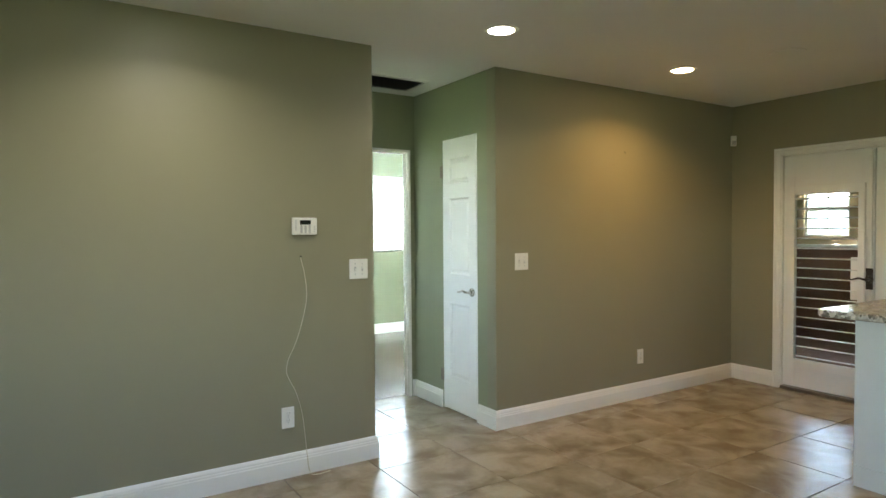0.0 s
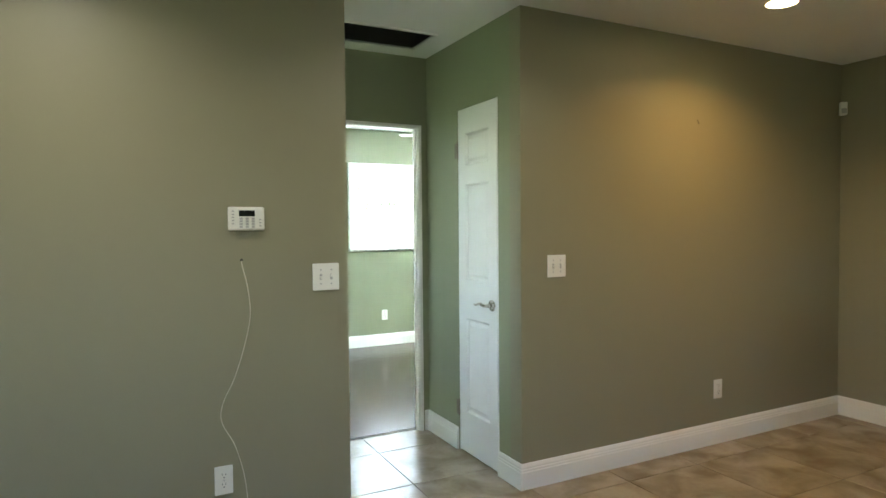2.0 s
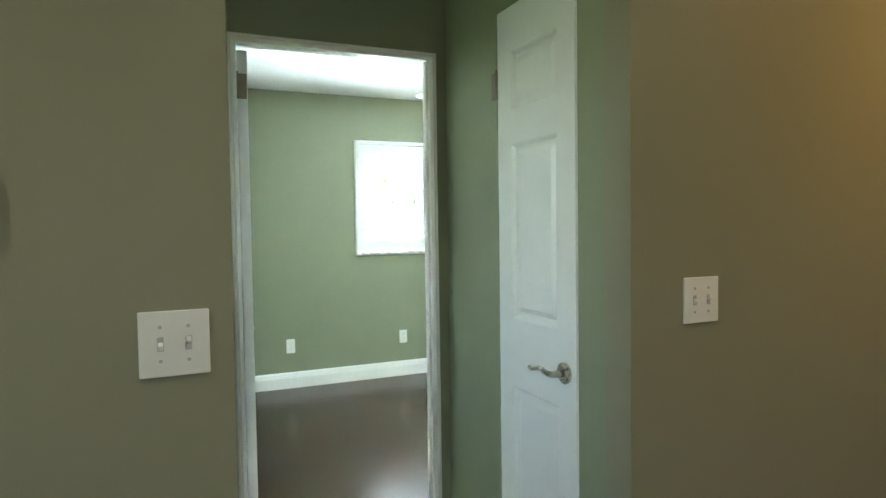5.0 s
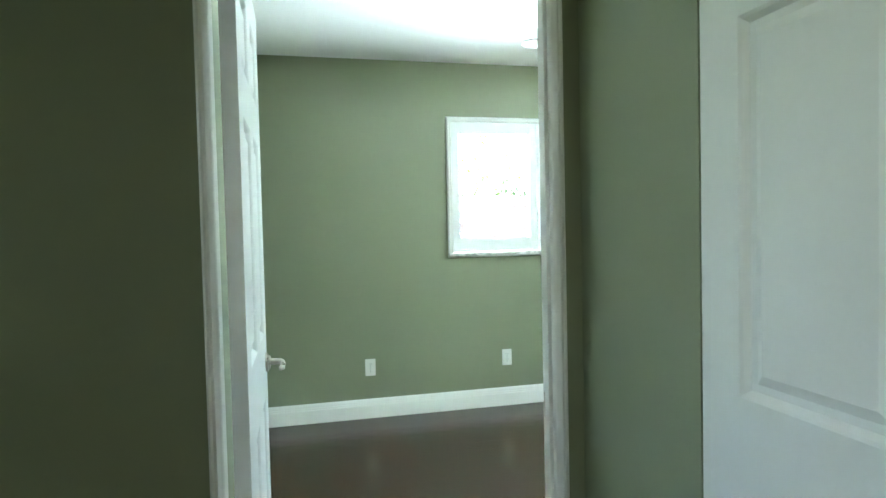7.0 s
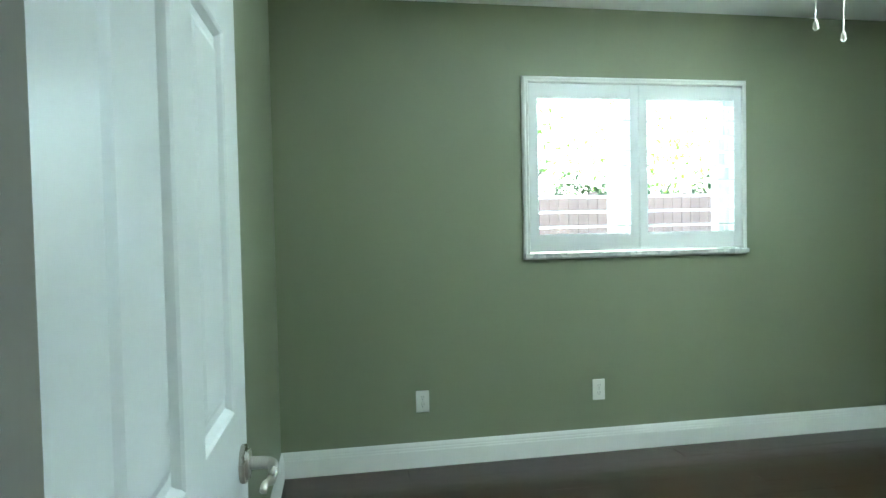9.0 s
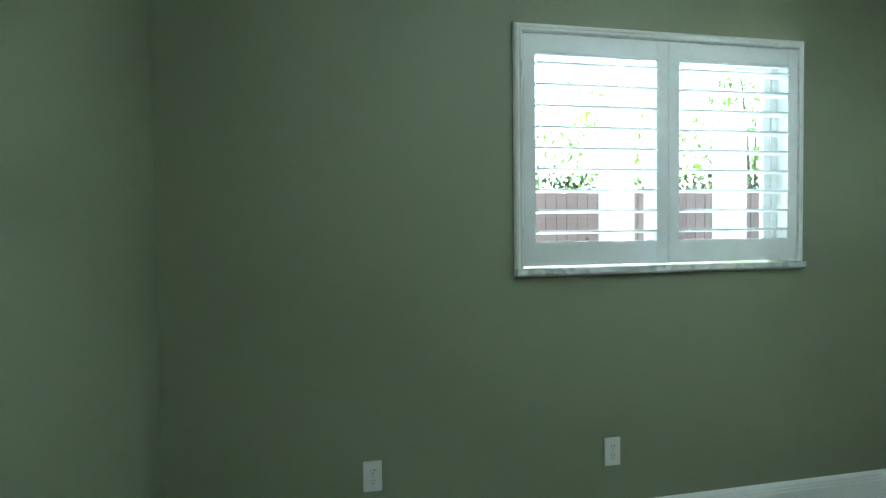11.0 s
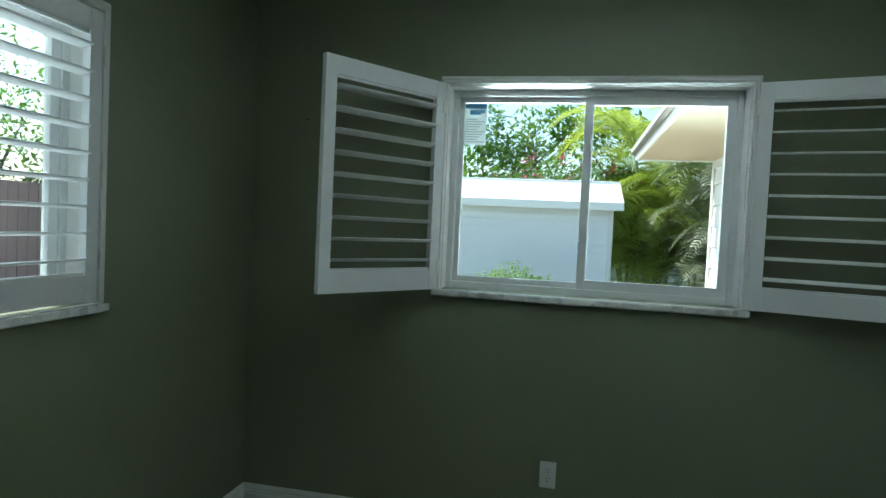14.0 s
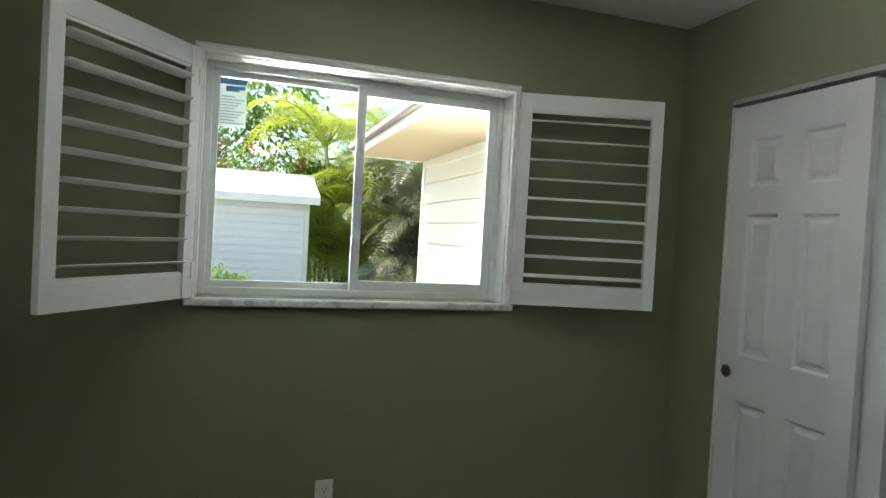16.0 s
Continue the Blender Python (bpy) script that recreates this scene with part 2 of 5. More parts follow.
see_through(STICKER, (0.50, 0.54, 0.52), 0.6)
STICKER_BLUE = mat("sticker_blue_ink", (0.10, 0.36, 0.58), 0.6, vary=0.1, scale=40, fine=200, bump=0.0)
STICKER_GREY = mat("sticker_grey_ink", (0.28, 0.29, 0.29), 0.6, vary=0.1, scale=40, fine=200, bump=0.0)
SIDING = mat("pale_blue_grey_siding", (0.77, 0.79, 0.83), 0.6, vary=0.06, scale=2, fine=50, bump=0.1)
SIDING_WHITE = mat("white_house_siding", (0.72, 0.71, 0.69), 0.6, vary=0.05, scale=2, fine=50, bump=0.1)
# cream paint with warm bounce light from below mixed into its tan
SOFFIT = mat("cream_soffit_warm_bounce", (0.47, 0.37, 0.25), 0.7, vary=0.05, scale=2, fine=50, bump=0.1)
ROOF_WHITE = mat("white_coated_roof", (0.84, 0.84, 0.82), 0.6, vary=0.06, scale=1.5, fine=40, bump=0.2)
FENCE = mat("red_brown_fence_board", (0.23, 0.155, 0.14), 0.75, vary=0.2, scale=5, fine=60, bump=0.3, random_tone=0.3)
GRASS = mat("lawn_ground", (0.085, 0.115, 0.035), 0.9, vary=0.35, scale=1.2, fine=40, bump=0.8)
PAVE = mat("pale_patio_concrete", (0.40, 0.385, 0.35), 0.85, vary=0.12, scale=1.2, fine=60, bump=0.3)
BARK = mat("grey_brown_bark", (0.16, 0.13, 0.10), 0.85, vary=0.3, scale=8, fine=60, bump=0.6)
CANE = mat("palm_cane", (0.22, 0.24, 0.10), 0.6, vary=0.3, scale=10, fine=60, bump=0.3)
LEAF = mat("broad_leaf_green", (0.12, 0.20, 0.05), 0.5, vary=0.5, scale=3.5, fine=30, bump=0.0, trans=0.0)
LEAF_LIGHT = mat("light_bush_leaf", (0.16, 0.24, 0.055), 0.5, vary=0.4, scale=3.5, fine=30, bump=0.0)
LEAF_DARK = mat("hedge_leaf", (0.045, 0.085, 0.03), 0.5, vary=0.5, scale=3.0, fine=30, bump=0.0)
PALM = mat("palm_frond_yellow_green", (0.34, 0.39, 0.08), 0.45, vary=0.45, scale=2.5, fine=20, bump=0.0, random_tone=0.5)
# darker copy of the palm fronds, with shade put into the colour
PALM_SHADE = mat("palm_frond_shade_tint", (0.16, 0.175, 0.10), 0.45, vary=0.5, scale=2.5, fine=20, bump=0.0, random_tone=0.5)
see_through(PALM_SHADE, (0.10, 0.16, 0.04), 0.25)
see_through(LEAF, (0.14, 0.30, 0.03), 0.4)
see_through(LEAF_LIGHT, (0.22, 0.38, 0.05), 0.4)
see_through(PALM, (0.45, 0.55, 0.07), 0.5)
FLOWER = mat("pink_bougainvillea_bract", (0.62, 0.06, 0.20), 0.6, vary=0.3, scale=6, fine=40, bump=0.0)
TAN_WALL = mat("tan_stucco", (0.46, 0.35, 0.22), 0.85, vary=0.06, scale=2, fine=90, bump=0.4)
BROWN_PANEL = mat("dark_brown_porch_panel", (0.17, 0.078, 0.042), 0.6, vary=0.2, scale=4, fine=60, bump=0.2)
DUCT_SHADE = mat("duct_shade_backing", (0.02, 0.02, 0.02), 0.9, vary=0.3, scale=10, fine=60, bump=0.1)

# ---- mesh helpers ----


def quad(bm, pts, toward=None):
    vs = [bm.verts.new(p) for p in pts]
    f = bm.faces.new(vs)
    if toward is not None:
        f.normal_update()
        if f.normal.dot(Vector(toward)) < 0:
            f.normal_flip()
    return f


def box(bm, x0, x1, y0, y1, z0, z1, bevel=0.0, m=None, seg=2):
    mx = Matrix.Translation(((x0 + x1) / 2, (y0 + y1) / 2, (z0 + z1) / 2)) @ Matrix.Diagonal((abs(x1 - x0), abs(y1 - y0), abs(z1 - z0), 1))
    if bevel > 0 or m is not None:
        own = bmesh.new()
        bmesh.ops.create_cube(own, size=1, matrix=mx)
        if bevel > 0:
            bmesh.ops.bevel(own, geom=own.edges[:], offset=bevel, segments=seg, profile=0.6, affect="EDGES")
        if m is not None:
            bmesh.ops.transform(own, matrix=m, verts=own.verts)
        merge(bm, own)
    else:
        bmesh.ops.create_cube(bm, size=1, matrix=mx)
    return bm


def merge(bm, own):
    me = bpy.data.meshes.new("scratch")
    own.to_mesh(me)
    own.free()
    bm.from_mesh(me)
    bpy.data.meshes.remove(me)


def disc(bm, r, depth, m, seg=32, bevel=0.0, r2=None):
    own = bmesh.new()
    bmesh.ops.create_cone(own, cap_ends=True, segments=seg, radius1=r, radius2=r if r2 is None else r2, depth=depth)
    if bevel:
        rim = [e for e in own.edges if abs(e.verts[0].co.z - e.verts[1].co.z) < 1e-6]
        bmesh.ops.bevel(own, geom=rim, offset=bevel, segments=2, profile=0.6, affect="EDGES")
    bmesh.ops.transform(own, matrix=m, verts=own.verts)
    merge(bm, own)
    return bm


def tube(bm, pts, radii, seg=8, flat=1.0):
    """A round rod along points, with a radius at each."""
    rings = []
    n = len(pts)
    pts = [Vector(p) for p in pts]
    up = Vector((0, 0, 1))
    for i, p in enumerate(pts):
        d = (pts[min(i + 1, n - 1)] - pts[max(i - 1, 0)]).normalized()
        side = d.cross(up) if abs(d.z) < 0.95 else d.cross(Vector((0, 1, 0)))
        side.normalize()
        top = side.cross(d)
        r = radii[i] if hasattr(radii, "__len__") else radii
        rings.append([bm.verts.new(p + side * math.cos(a) * r + top * math.sin(a) * r * flat) for a in [2 * math.pi * k / seg for k in range(seg)]])
    for a, b in zip(rings, rings[1:]):
        for k in range(seg):
            bm.faces.new((a[k], a[(k + 1) % seg], b[(k + 1) % seg], b[k]))
    bm.faces.new(rings[0][::-1])
    bm.faces.new(rings[-1])
    bmesh.ops.recalc_face_normals(bm, faces=bm.faces[:])
    return bm


def smooth_line(pts, n=6):
    """Points along a Catmull-Rom curve."""
    p = [Vector(q) for q in pts]
    p = [p[0] * 2 - p[1]] + p + [p[-1] * 2 - p[-2]]
    out = []
    for i in range(1, len(p) - 2):
        for k in range(n):
            t = k / n
            out.append(0.5 * ((2 * p[i]) + (p[i + 1] - p[i - 1]) * t + (2 * p[i - 1] - 5 * p[i] + 4 * p[i + 1] - p[i + 2]) * t * t + (3 * p[i] - 3 * p[i + 1] + p[i + 2] - p[i - 1]) * t ** 3))
    out.append(p[-2])
    return out


def sweep(bm, path, profile, place, closed=False):
    """A moulding: profile points (d to the path's left, w out of the plane) along a flat path, mitred; place maps (u, v, w) into the world."""
    n = len(path)
    rings = []
    for i, (u, v) in enumerate(path):
        dirs = []
        if closed or i > 0:
            a = path[(i - 1) % n]
            dirs.append(Vector((u - a[0], v - a[1])).normalized())
        if closed or i < n - 1:
            b = path[(i + 1) % n]
            dirs.append(Vector((b[0] - u, b[1] - v)).normalized())
        norms = [Vector((-d.y, d.x)) for d in dirs]
        s = norms[0] if len(norms) == 1 else (norms[0] + norms[1]).normalized()
        k = 1 / max(0.2, s.dot(norms[0]))
        rings.append([bm.verts.new(place(u + s.x * k * d, v + s.y * k * d, w)) for d, w in profile])
    m = len(profile)
    for i in range(n if closed else n - 1):
        a, b = rings[i], rings[(i + 1) % n]
        for j in range(m):
            bm.faces.new((a[j], a[(j + 1) % m], b[(j + 1) % m], b[j]))
    if not closed:
        bm.faces.new(rings[0])
        bm.faces.new(rings[-1][::-1])
    bmesh.ops.recalc_face_normals(bm, faces=bm.faces[:])
    return bm


def mesh_of(name, bm, material, shade=True):
    me = bpy.data.meshes.new(name)
    bm.to_mesh(me)
    bm.free()
    me.materials.append(material)
    return me


def part(name, bm, material, parent=None, label=""):
    """One mesh object, under a thing or a part when one is given."""
    ob = new(name, mesh_of(name, bm, material))
    if parent is not None:
        ob.parent = parent
    if label:
        tagged(ob, label)
    return ob


def thing(name, m, label, category, group="", kind=""):
    ob = new(name)
    ob.empty_display_size = 0.1
    ob.matrix_world = m
    return tagged(ob, label, category, group, kind)


def setting(name, bm, material, label, category=""):
    return tagged(part(name, bm, material), label, category or name.split("_")[0], kind="structure")


def wall(name, axis, a0, a1, d0, d1, z0, z1, holes, label, material=None):
    """A wall along x or y from a0 to a1, thick from d0 to d1, with openings (a, b, z, top) right through it."""
    bm = bmesh.new()

    def slab(p, q, zz0, zz1):
        if q - p > 1e-4 and zz1 - zz0 > 1e-4:
            if axis == "x":
                box(bm, p, q, d0, d1, zz0, zz1)
            else:
                box(bm, d0, d1, p, q, zz0, zz1)

    at = a0
    for p, q, s, t in sorted(holes):
        slab(at, p, z0, z1)
        slab(p, q, z0, s)
        slab(p, q, t, z1)
        at = q
    slab(at, a1, z0, z1)
    return setting(name, bm, material or GREEN, label, "wall")


# ---- large structure ----
PAINT = "sage green painted plaster wall"
WARM_PAINT = "warm-light-tinted green plaster wall"
LOW, TOP = -0.03, CEIL + 0.02
# window openings
W1 = (3.255, 4.525, 1.118, 2.040)
W2 = (5.430, 6.672, 1.135, 2.040)
wall("wall_hall_front", "x", -2.6, 1.890, 3.605, 3.80, LOW, TOP, [], WARM_PAINT + " with a keypad and a loose cable", GREEN_WARM_LIT)
wall("wall_kitchen_side", "x", 2.80, 5.49, 3.60, 3.70, LOW, TOP, [], WARM_PAINT + " under a warm downlight", GREEN_WARM_LIT)
wall("wall_hall_right", "y", 3.70, 4.75, 2.80, 2.90, LOW, TOP, [(3.812, 4.262, LOW, 2.040)], PAINT + " with a narrow closet door")
wall("wall_bedroom_door", "x", 0.3, 2.80, 4.685, 4.755, LOW, TOP, [(1.984, 2.744, LOW, 2.001)], PAINT + " with the bedroom doorway")
wall("wall_hall_end", "y", 3.80, 4.685, 0.3, 0.4, LOW, TOP, [(3.93, 4.51, 1.10, 2.0)], PAINT + " with a small unseen opening for light")
wall("wall_bedroom_left", "y", 4.755, 7.60, 1.80, 1.916, LOW, TOP, [], PAINT)
wall("wall_bedroom_far", "x", 1.80, 5.72, 7.60, 7.80, LOW, TOP, [W1], PAINT + " with a shuttered window")
wall("wall_bedroom_right", "y", 3.70, 7.60, 5.52, 5.72, LOW, TOP, [W2], PAINT + " with a sliding window")
wall("wall_closet_front", "x", 2.90, 5.52, 4.45, 4.55, LOW, TOP, [(3.95, 5.215, LOW, 2.058)], PAINT + " with sliding closet doors")
wall("wall_kitchen_right", "y", -3.4, 3.60, 5.49, 5.61, LOW, TOP, [(1.75, 3.165, LOW, 1.985)], WARM_PAINT + " with a double glazed door", GREEN_WARM_LIT)
wall("wall_living_left", "y", -3.4, 3.605, -2.7, -2.6, LOW, TOP, [(-0.9, 0.3, 0.9, 2.0)], WARM_PAINT + " with an unseen opening for fill light", GREEN_WARM_LIT)
wall("wall_living_back", "x", -2.7, 5.61, -3.5, -3.4, LOW, TOP, [(0.65, 1.35, 1.1, 2.0)], WARM_PAINT, GREEN_WARM_LIT)
wall("wall_linen_back", "y", 3.70, 4.45, 3.45, 3.5, LOW, TOP, [], PAINT)
setting("ceiling", box(bmesh.new(), -2.75, 5.75, -3.55, 7.85, CEIL, CEIL + 0.12), WHITE_CEIL, "flat white painted ceiling", "ceiling")
# unseen roof; its boxed eaves are added to keep sun off the windows
roof = bmesh.new()
box(roof, -3.3, 6.36, -4.1, 8.50, 2.58, 2.72)
box(roof, -3.3, 6.36, 7.805, 8.50, 2.22, 2.57)
box(roof, 5.725, 6.36, 5.70, 7.80, 2.22, 2.57)
setting("roof", roof, ROOF_WHITE, "white house roof with unseen eaves added to shade windows", "roof")

BB = [(0, 0), (0.0155, 0), (0.0155, 0.088), (0.0125, 0.093), (0.0125, 0.101), (0.0095, 0.107), (0.0095, 0.115), (0.006, 0.124), (0.003, 0.131), (0, 0.132)]


def baseboard(path, label="white moulded baseboard along the wall"):
    bm = sweep(bmesh.new(), path, BB, lambda u, v, w: (u, v, w + 0.001))
    return setting("baseboard", bm, WHITE, label, "baseboard")


baseboard([(1.891, 3.80), (1.891, 3.604), (-2.59, 3.604)])
baseboard([(5.489, 3.215), (5.489, 3.599), (2.799, 3.599), (2.799, 3.806)])
baseboard([(2.799, 4.268), (2.799, 4.684), (2.766, 4.684)])
baseboard([(1.972, 4.684), (0.41, 4.684)])
baseboard([(5.228, 4.551), (5.519, 4.551), (5.519, 7.599), (1.917, 7.599), (1.917, 4.76)])

# ---- doors ----
CASING = [(0, 0), (0.036, 0), (0.036, 0.012), (0.030, 0.016), (0.024, 0.013), (0.016, 0.016), (0.008, 0.011), (0.003, 0.009), (0, 0.006)]


def casing_x(x0, x1, top, y, out, name="door_casing"):
    """Casing round a doorway in a wall along x; out is -1 when the wall faces -y."""
    bm = bmesh.new()
    place = lambda u, v, w: (u, y + out * w, v)
    sweep(bm, [(x1, 0.0), (x1, top), (x0, top), (x0, 0.0)], [(-d * 0.78, w) for d, w in CASING], place)
    return bm


def panel_leaf(w, h, t, panels, edge=0.0):
    """A moulded panel door: x from 0 to w, z from 0 to h, thick in y about 0, each panel a sunk ovolo and a raised field on both faces."""
    bm = bmesh.new()
    xs = sorted({0, w, *[p[0] for p in panels], *[p[1] for p in panels]})
    zs = sorted({0, h, *[p[2] for p in panels], *[p[3] for p in panels]})
    for s in (-1, 1):
        y = s * t / 2
        n = (0, s, 0)
        for a, b in zip(xs, xs[1:]):
            for c, d in zip(zs, zs[1:]):
                if not any(p[0] <= a and b <= p[1] and p[2] <= c and d <= p[3] for p in panels):
                    quad(bm, [(a, y, c), (b, y, c), (b, y, d), (a, y, d)], n)
        for x0, x1, z0, z1 in panels:
            rings = [(0, 0), (0.005, 0.003), (0.012, 0.0115), (0.024, 0.0115), (0.040, 0.0045)]
            rects = [[(x0 + i, y - s * k, z0 + i), (x1 - i, y - s * k, z0 + i), (x1 - i, y - s * k, z1 - i), (x0 + i, y - s * k, z1 - i)] for i, k in rings]
            for r, q in zip(rects, rects[1:]):
                for k in range(4):
                    quad(bm, [r[k], r[(k + 1) % 4], q[(k + 1) % 4], q[k]], n)
            quad(bm, rects[-1], n)
    for x, n in ((0, -1), (w, 1)):
        quad(bm, [(x, -t / 2, 0), (x, t / 2, 0), (x, t / 2, h), (x, -t / 2, h)], (n, 0, 0))
    for z, n in ((0, -1), (h, 1)):
        quad(bm, [(0, -t / 2, z), (w, -t / 2, z), (w, t / 2, z), (0, t / 2, z)], (0, 0, n))
    return bm


def six_panels(w, h, stile=0.105, mid=0.095):
    a, b = stile, (w - mid) / 2
    c, d = (w + mid) / 2, w - stile
    rows = [(0.215 * h / 2, 0.39 * h), (0.485 * h, 0.775 * h), (0.83 * h, 0.93 * h)]
    return [(p, q, z0, z1) for z0, z1 in rows for p, q in ((a, b), (c, d))]


def lever_handle(parent, m, material=NICKEL, reach=0.105, side=1):
    """A lever on a round rose: local y points out of the door, the lever runs along side * x."""
    bm = bmesh.new()
    disc(bm, 0.031, 0.009, m @ pose(0, 0.0045, 0, 90), 32, 0.003)
    disc(bm, 0.024, 0.006, m @ pose(0, 0.011, 0, 90), 32, 0.002)
    rose = part("rose", bm, material, parent, "round satin nickel rose" if material is NICKEL else "dark bronze rose")
    bm = bmesh.new()
    pts = [(0, 0.012, 0), (0, 0.035, 0), (side * 0.004, 0.048, 0.001), (side * 0.022, 0.053, 0.003), (side * 0.05, 0.053, 0.010), (side * 0.075, 0.052, 0.004), (side * reach, 0.050, -0.004), (side * (reach + 0.012), 0.049, 0.001)]
    line = smooth_line(pts, 4)
    k = len(line)
    rad = [0.0105 - 0.005 * min(1, i / (k - 1) * 1.1) for i in range(k)]
    tube(bm, [m @ p for p in line], rad, 10)
    part("lever", bm, material, parent, "curved lever")
    return rose


def hinge(parent, m, material=STEEL):
    """A butt hinge: knuckle along z, one leaf flat along +x."""
    bm = bmesh.new()
    for k in range(5):
        disc(bm, 0.0062, 0.0168, m @ pose(0, 0, -0.036 + 0.018 * k), 12, 0.0008)
    disc(bm, 0.0045, 0.008, m @ pose(0, 0, 0.049), 10, 0.001)
    box(bm, 0.002, 0.032, -0.0018, 0.0018, -0.045, 0.045, 0.0006, m)
    for x, z in ((0.022, 0.03), (0.012, 0.0), (0.022, -0.03)):
        disc(bm, 0.0035, 0.0016, m @ pose(x, 0.002, z, 90), 8)
    return part("hinge", bm, material, parent, "worn metal hinge")


# bedroom door: casing, jamb and the leaf swung open against the wall
door_1 = thing("door_1", pose(0, 0, 0), "white six-panel bedroom door standing open against the wall", "door", kind="structure")
part("door_casing", casing_x(2.006, 2.726, 1.983, 4.684, -1), WHITE, door_1, "white moulded casing")
jb = bmesh.new()
box(jb, 1.986, 2.004, 4.6865, 4.7535, 0, 1.999)
box(jb, 2.728, 2.743, 4.6865, 4.7535, 0, 1.999)
box(jb, 2.004, 2.728, 4.6865, 4.7535, 1.985, 1.999)
box(jb, 2.718, 2.728, 4.698, 4.722, 0, 1.985, 0.002)
part("jamb", jb, WHITE, door_1)
leaf_m = pose(2.0335, 4.760, 0.012, 0, 0, 89.2)
LEAF_ROWS = ((0.20, 0.775), (0.968, 1.550), (1.665, 1.865))
lf = panel_leaf(0.704, 1.964, 0.035, [(a, b, c, d) for c, d in LEAF_ROWS for a, b in ((0.105, 0.305), (0.400, 0.600))])
bmesh.ops.transform(lf, matrix=leaf_m, verts=lf.verts)
leaf = part("door_leaf", lf, DOOR_WHITE, door_1, "white moulded six-panel leaf with embossed grain")
lever_handle(leaf, leaf_m @ pose(0.645, -0.0175, 0.872, 180, 0, 0), side=-1)
lever_handle(leaf, leaf_m @ pose(0.645, 0.0175, 0.872), side=-1)
lt = bmesh.new()
box(lt, 0.7005, 0.7035, -0.012, 0.012, 0.842, 0.902, 0.001, leaf_m)
part("latch_plate", lt, NICKEL, leaf, "nickel latch plate")
for z in (0.22, 1.835):
    hinge(leaf, leaf_m @ pose(-0.003, 0.017, z, 0, 0, -90))
st = bmesh.new()
box(st, 2.7255, 2.7278, 4.724, 4.746, 0.84, 0.90, 0.001)
part("strike_plate", st, NICKEL, door_1, "nickel strike plate")
setting("threshold", box(bmesh.new(), 2.000, 2.740, 4.725, 4.752, -0.01, 0.004, 0.002), GROUT, "dark strip between tile and plank floor", "threshold")

# narrow linen closet door
door_2 = thing("door_2", pose(2.8, 3.812, 0), "narrow white three-panel closet door, closed, with a nickel lever", "door", kind="structure")
jb = bmesh.new()
box(jb, 0.003, 0.098, 0.001, 0.007, 0, 2.038)
box(jb, 0.003, 0.098, 0.443, 0.449, 0, 2.038)
box(jb, 0.003, 0.098, 0.007, 0.443, 2.031, 2.038)
part("jamb", jb, WHITE, door_2)
m2 = pose(0.0155, 0.009, 0.012, 0, 0, 90)
w2, h2 = 0.432, 2.016
lf = panel_leaf(w2, h2, 0.035, [(0.085, w2 - 0.085, 0.24, 0.80), (0.085, w2 - 0.085, 1.02, 1.585), (0.085, w2 - 0.085, 1.69, 1.88)])
bmesh.ops.transform(lf, matrix=m2, verts=lf.verts)
leaf2 = part("door_leaf", lf, DOOR_WHITE, door_2)
lever_handle(leaf2, m2 @ pose(0.050, 0.0175, 0.904), side=1)
for z in (0.26, 1.80):
    hinge(leaf2, pose(-0.006, 0.4435, z, 0, 0, 90))

# sliding closet doors
door_3 = thing("door_3", pose(5.215, 4.50, 0), "white six-panel sliding closet doors, partly open", "door", kind="structure")
tr = bmesh.new()
box(tr, -1.263, -0.002, -0.045, 0.046, 2.036, 2.056)
box(tr, -1.263, -0.002, 0.0465, 0.0495, 2.036, 2.056)
part("door_track", tr, GREYP, door_3, "dull grey top track")
jb = bmesh.new()
box(jb, -0.008, -0.001, -0.049, 0.046, 0, 2.029)
box(jb, -1.264, -1.253, -0.049, 0.046, 0, 2.029)
part("jamb", jb, WHITE, door_3)
for k, (x, y) in enumerate(((-0.622, 0.018), (-0.70, -0.026))):
    lf = panel_leaf(0.612, 2.012, 0.034, six_panels(0.612, 2.012, 0.095, 0.10))
    bmesh.ops.transform(lf, matrix=pose(x, y, 0.012), verts=lf.verts)
    slab = part("door_leaf", lf, DOOR_WHITE, door_3)
    if k == 0:
        cup = bmesh.new()
        disc(cup, 0.027, 0.003, pose(x + 0.572, y + 0.018, 0.909, 90), 28, 0.001)
        part("finger_pull", cup, STEEL, slab, "round metal finger pull")
        # the recess is a flat dark disc, its shade given by colour
        cup = bmesh.new()
        disc(cup, 0.021, 0.002, pose(x + 0.572, y + 0.0205, 0.909, 90), 24)
        part("pull_cup", cup, SLOT, slab, "flat dark disc for the shade in the pull recess")
tr = bmesh.new()
box(tr, -1.20, -0.015, -0.035, 0.035, 0.001, 0.008, 0.001)
part("floor_guide", tr, STEEL, door_3)

# ---- plantation shutters ----


def louver_mesh(length, chord=0.062, thick=0.0095):
    bm = bmesh.new()
    n = 14
    rings = []
    for x in (0, length):
        rings.append([bm.verts.new((x, chord / 2 * math.cos(a), thick / 2 * math.sin(a))) for a in [2 * math.pi * k / n for k in range(n)]])
    for k in range(n):
        bm.faces.new((rings[0][k], rings[0][(k + 1) % n], rings[1][(k + 1) % n], rings[1][k]))
    bm.faces.new(rings[0][::-1])
    bm.faces.new(rings[1])
    bmesh.ops.recalc_face_normals(bm, faces=bm.faces[:])
    return bm


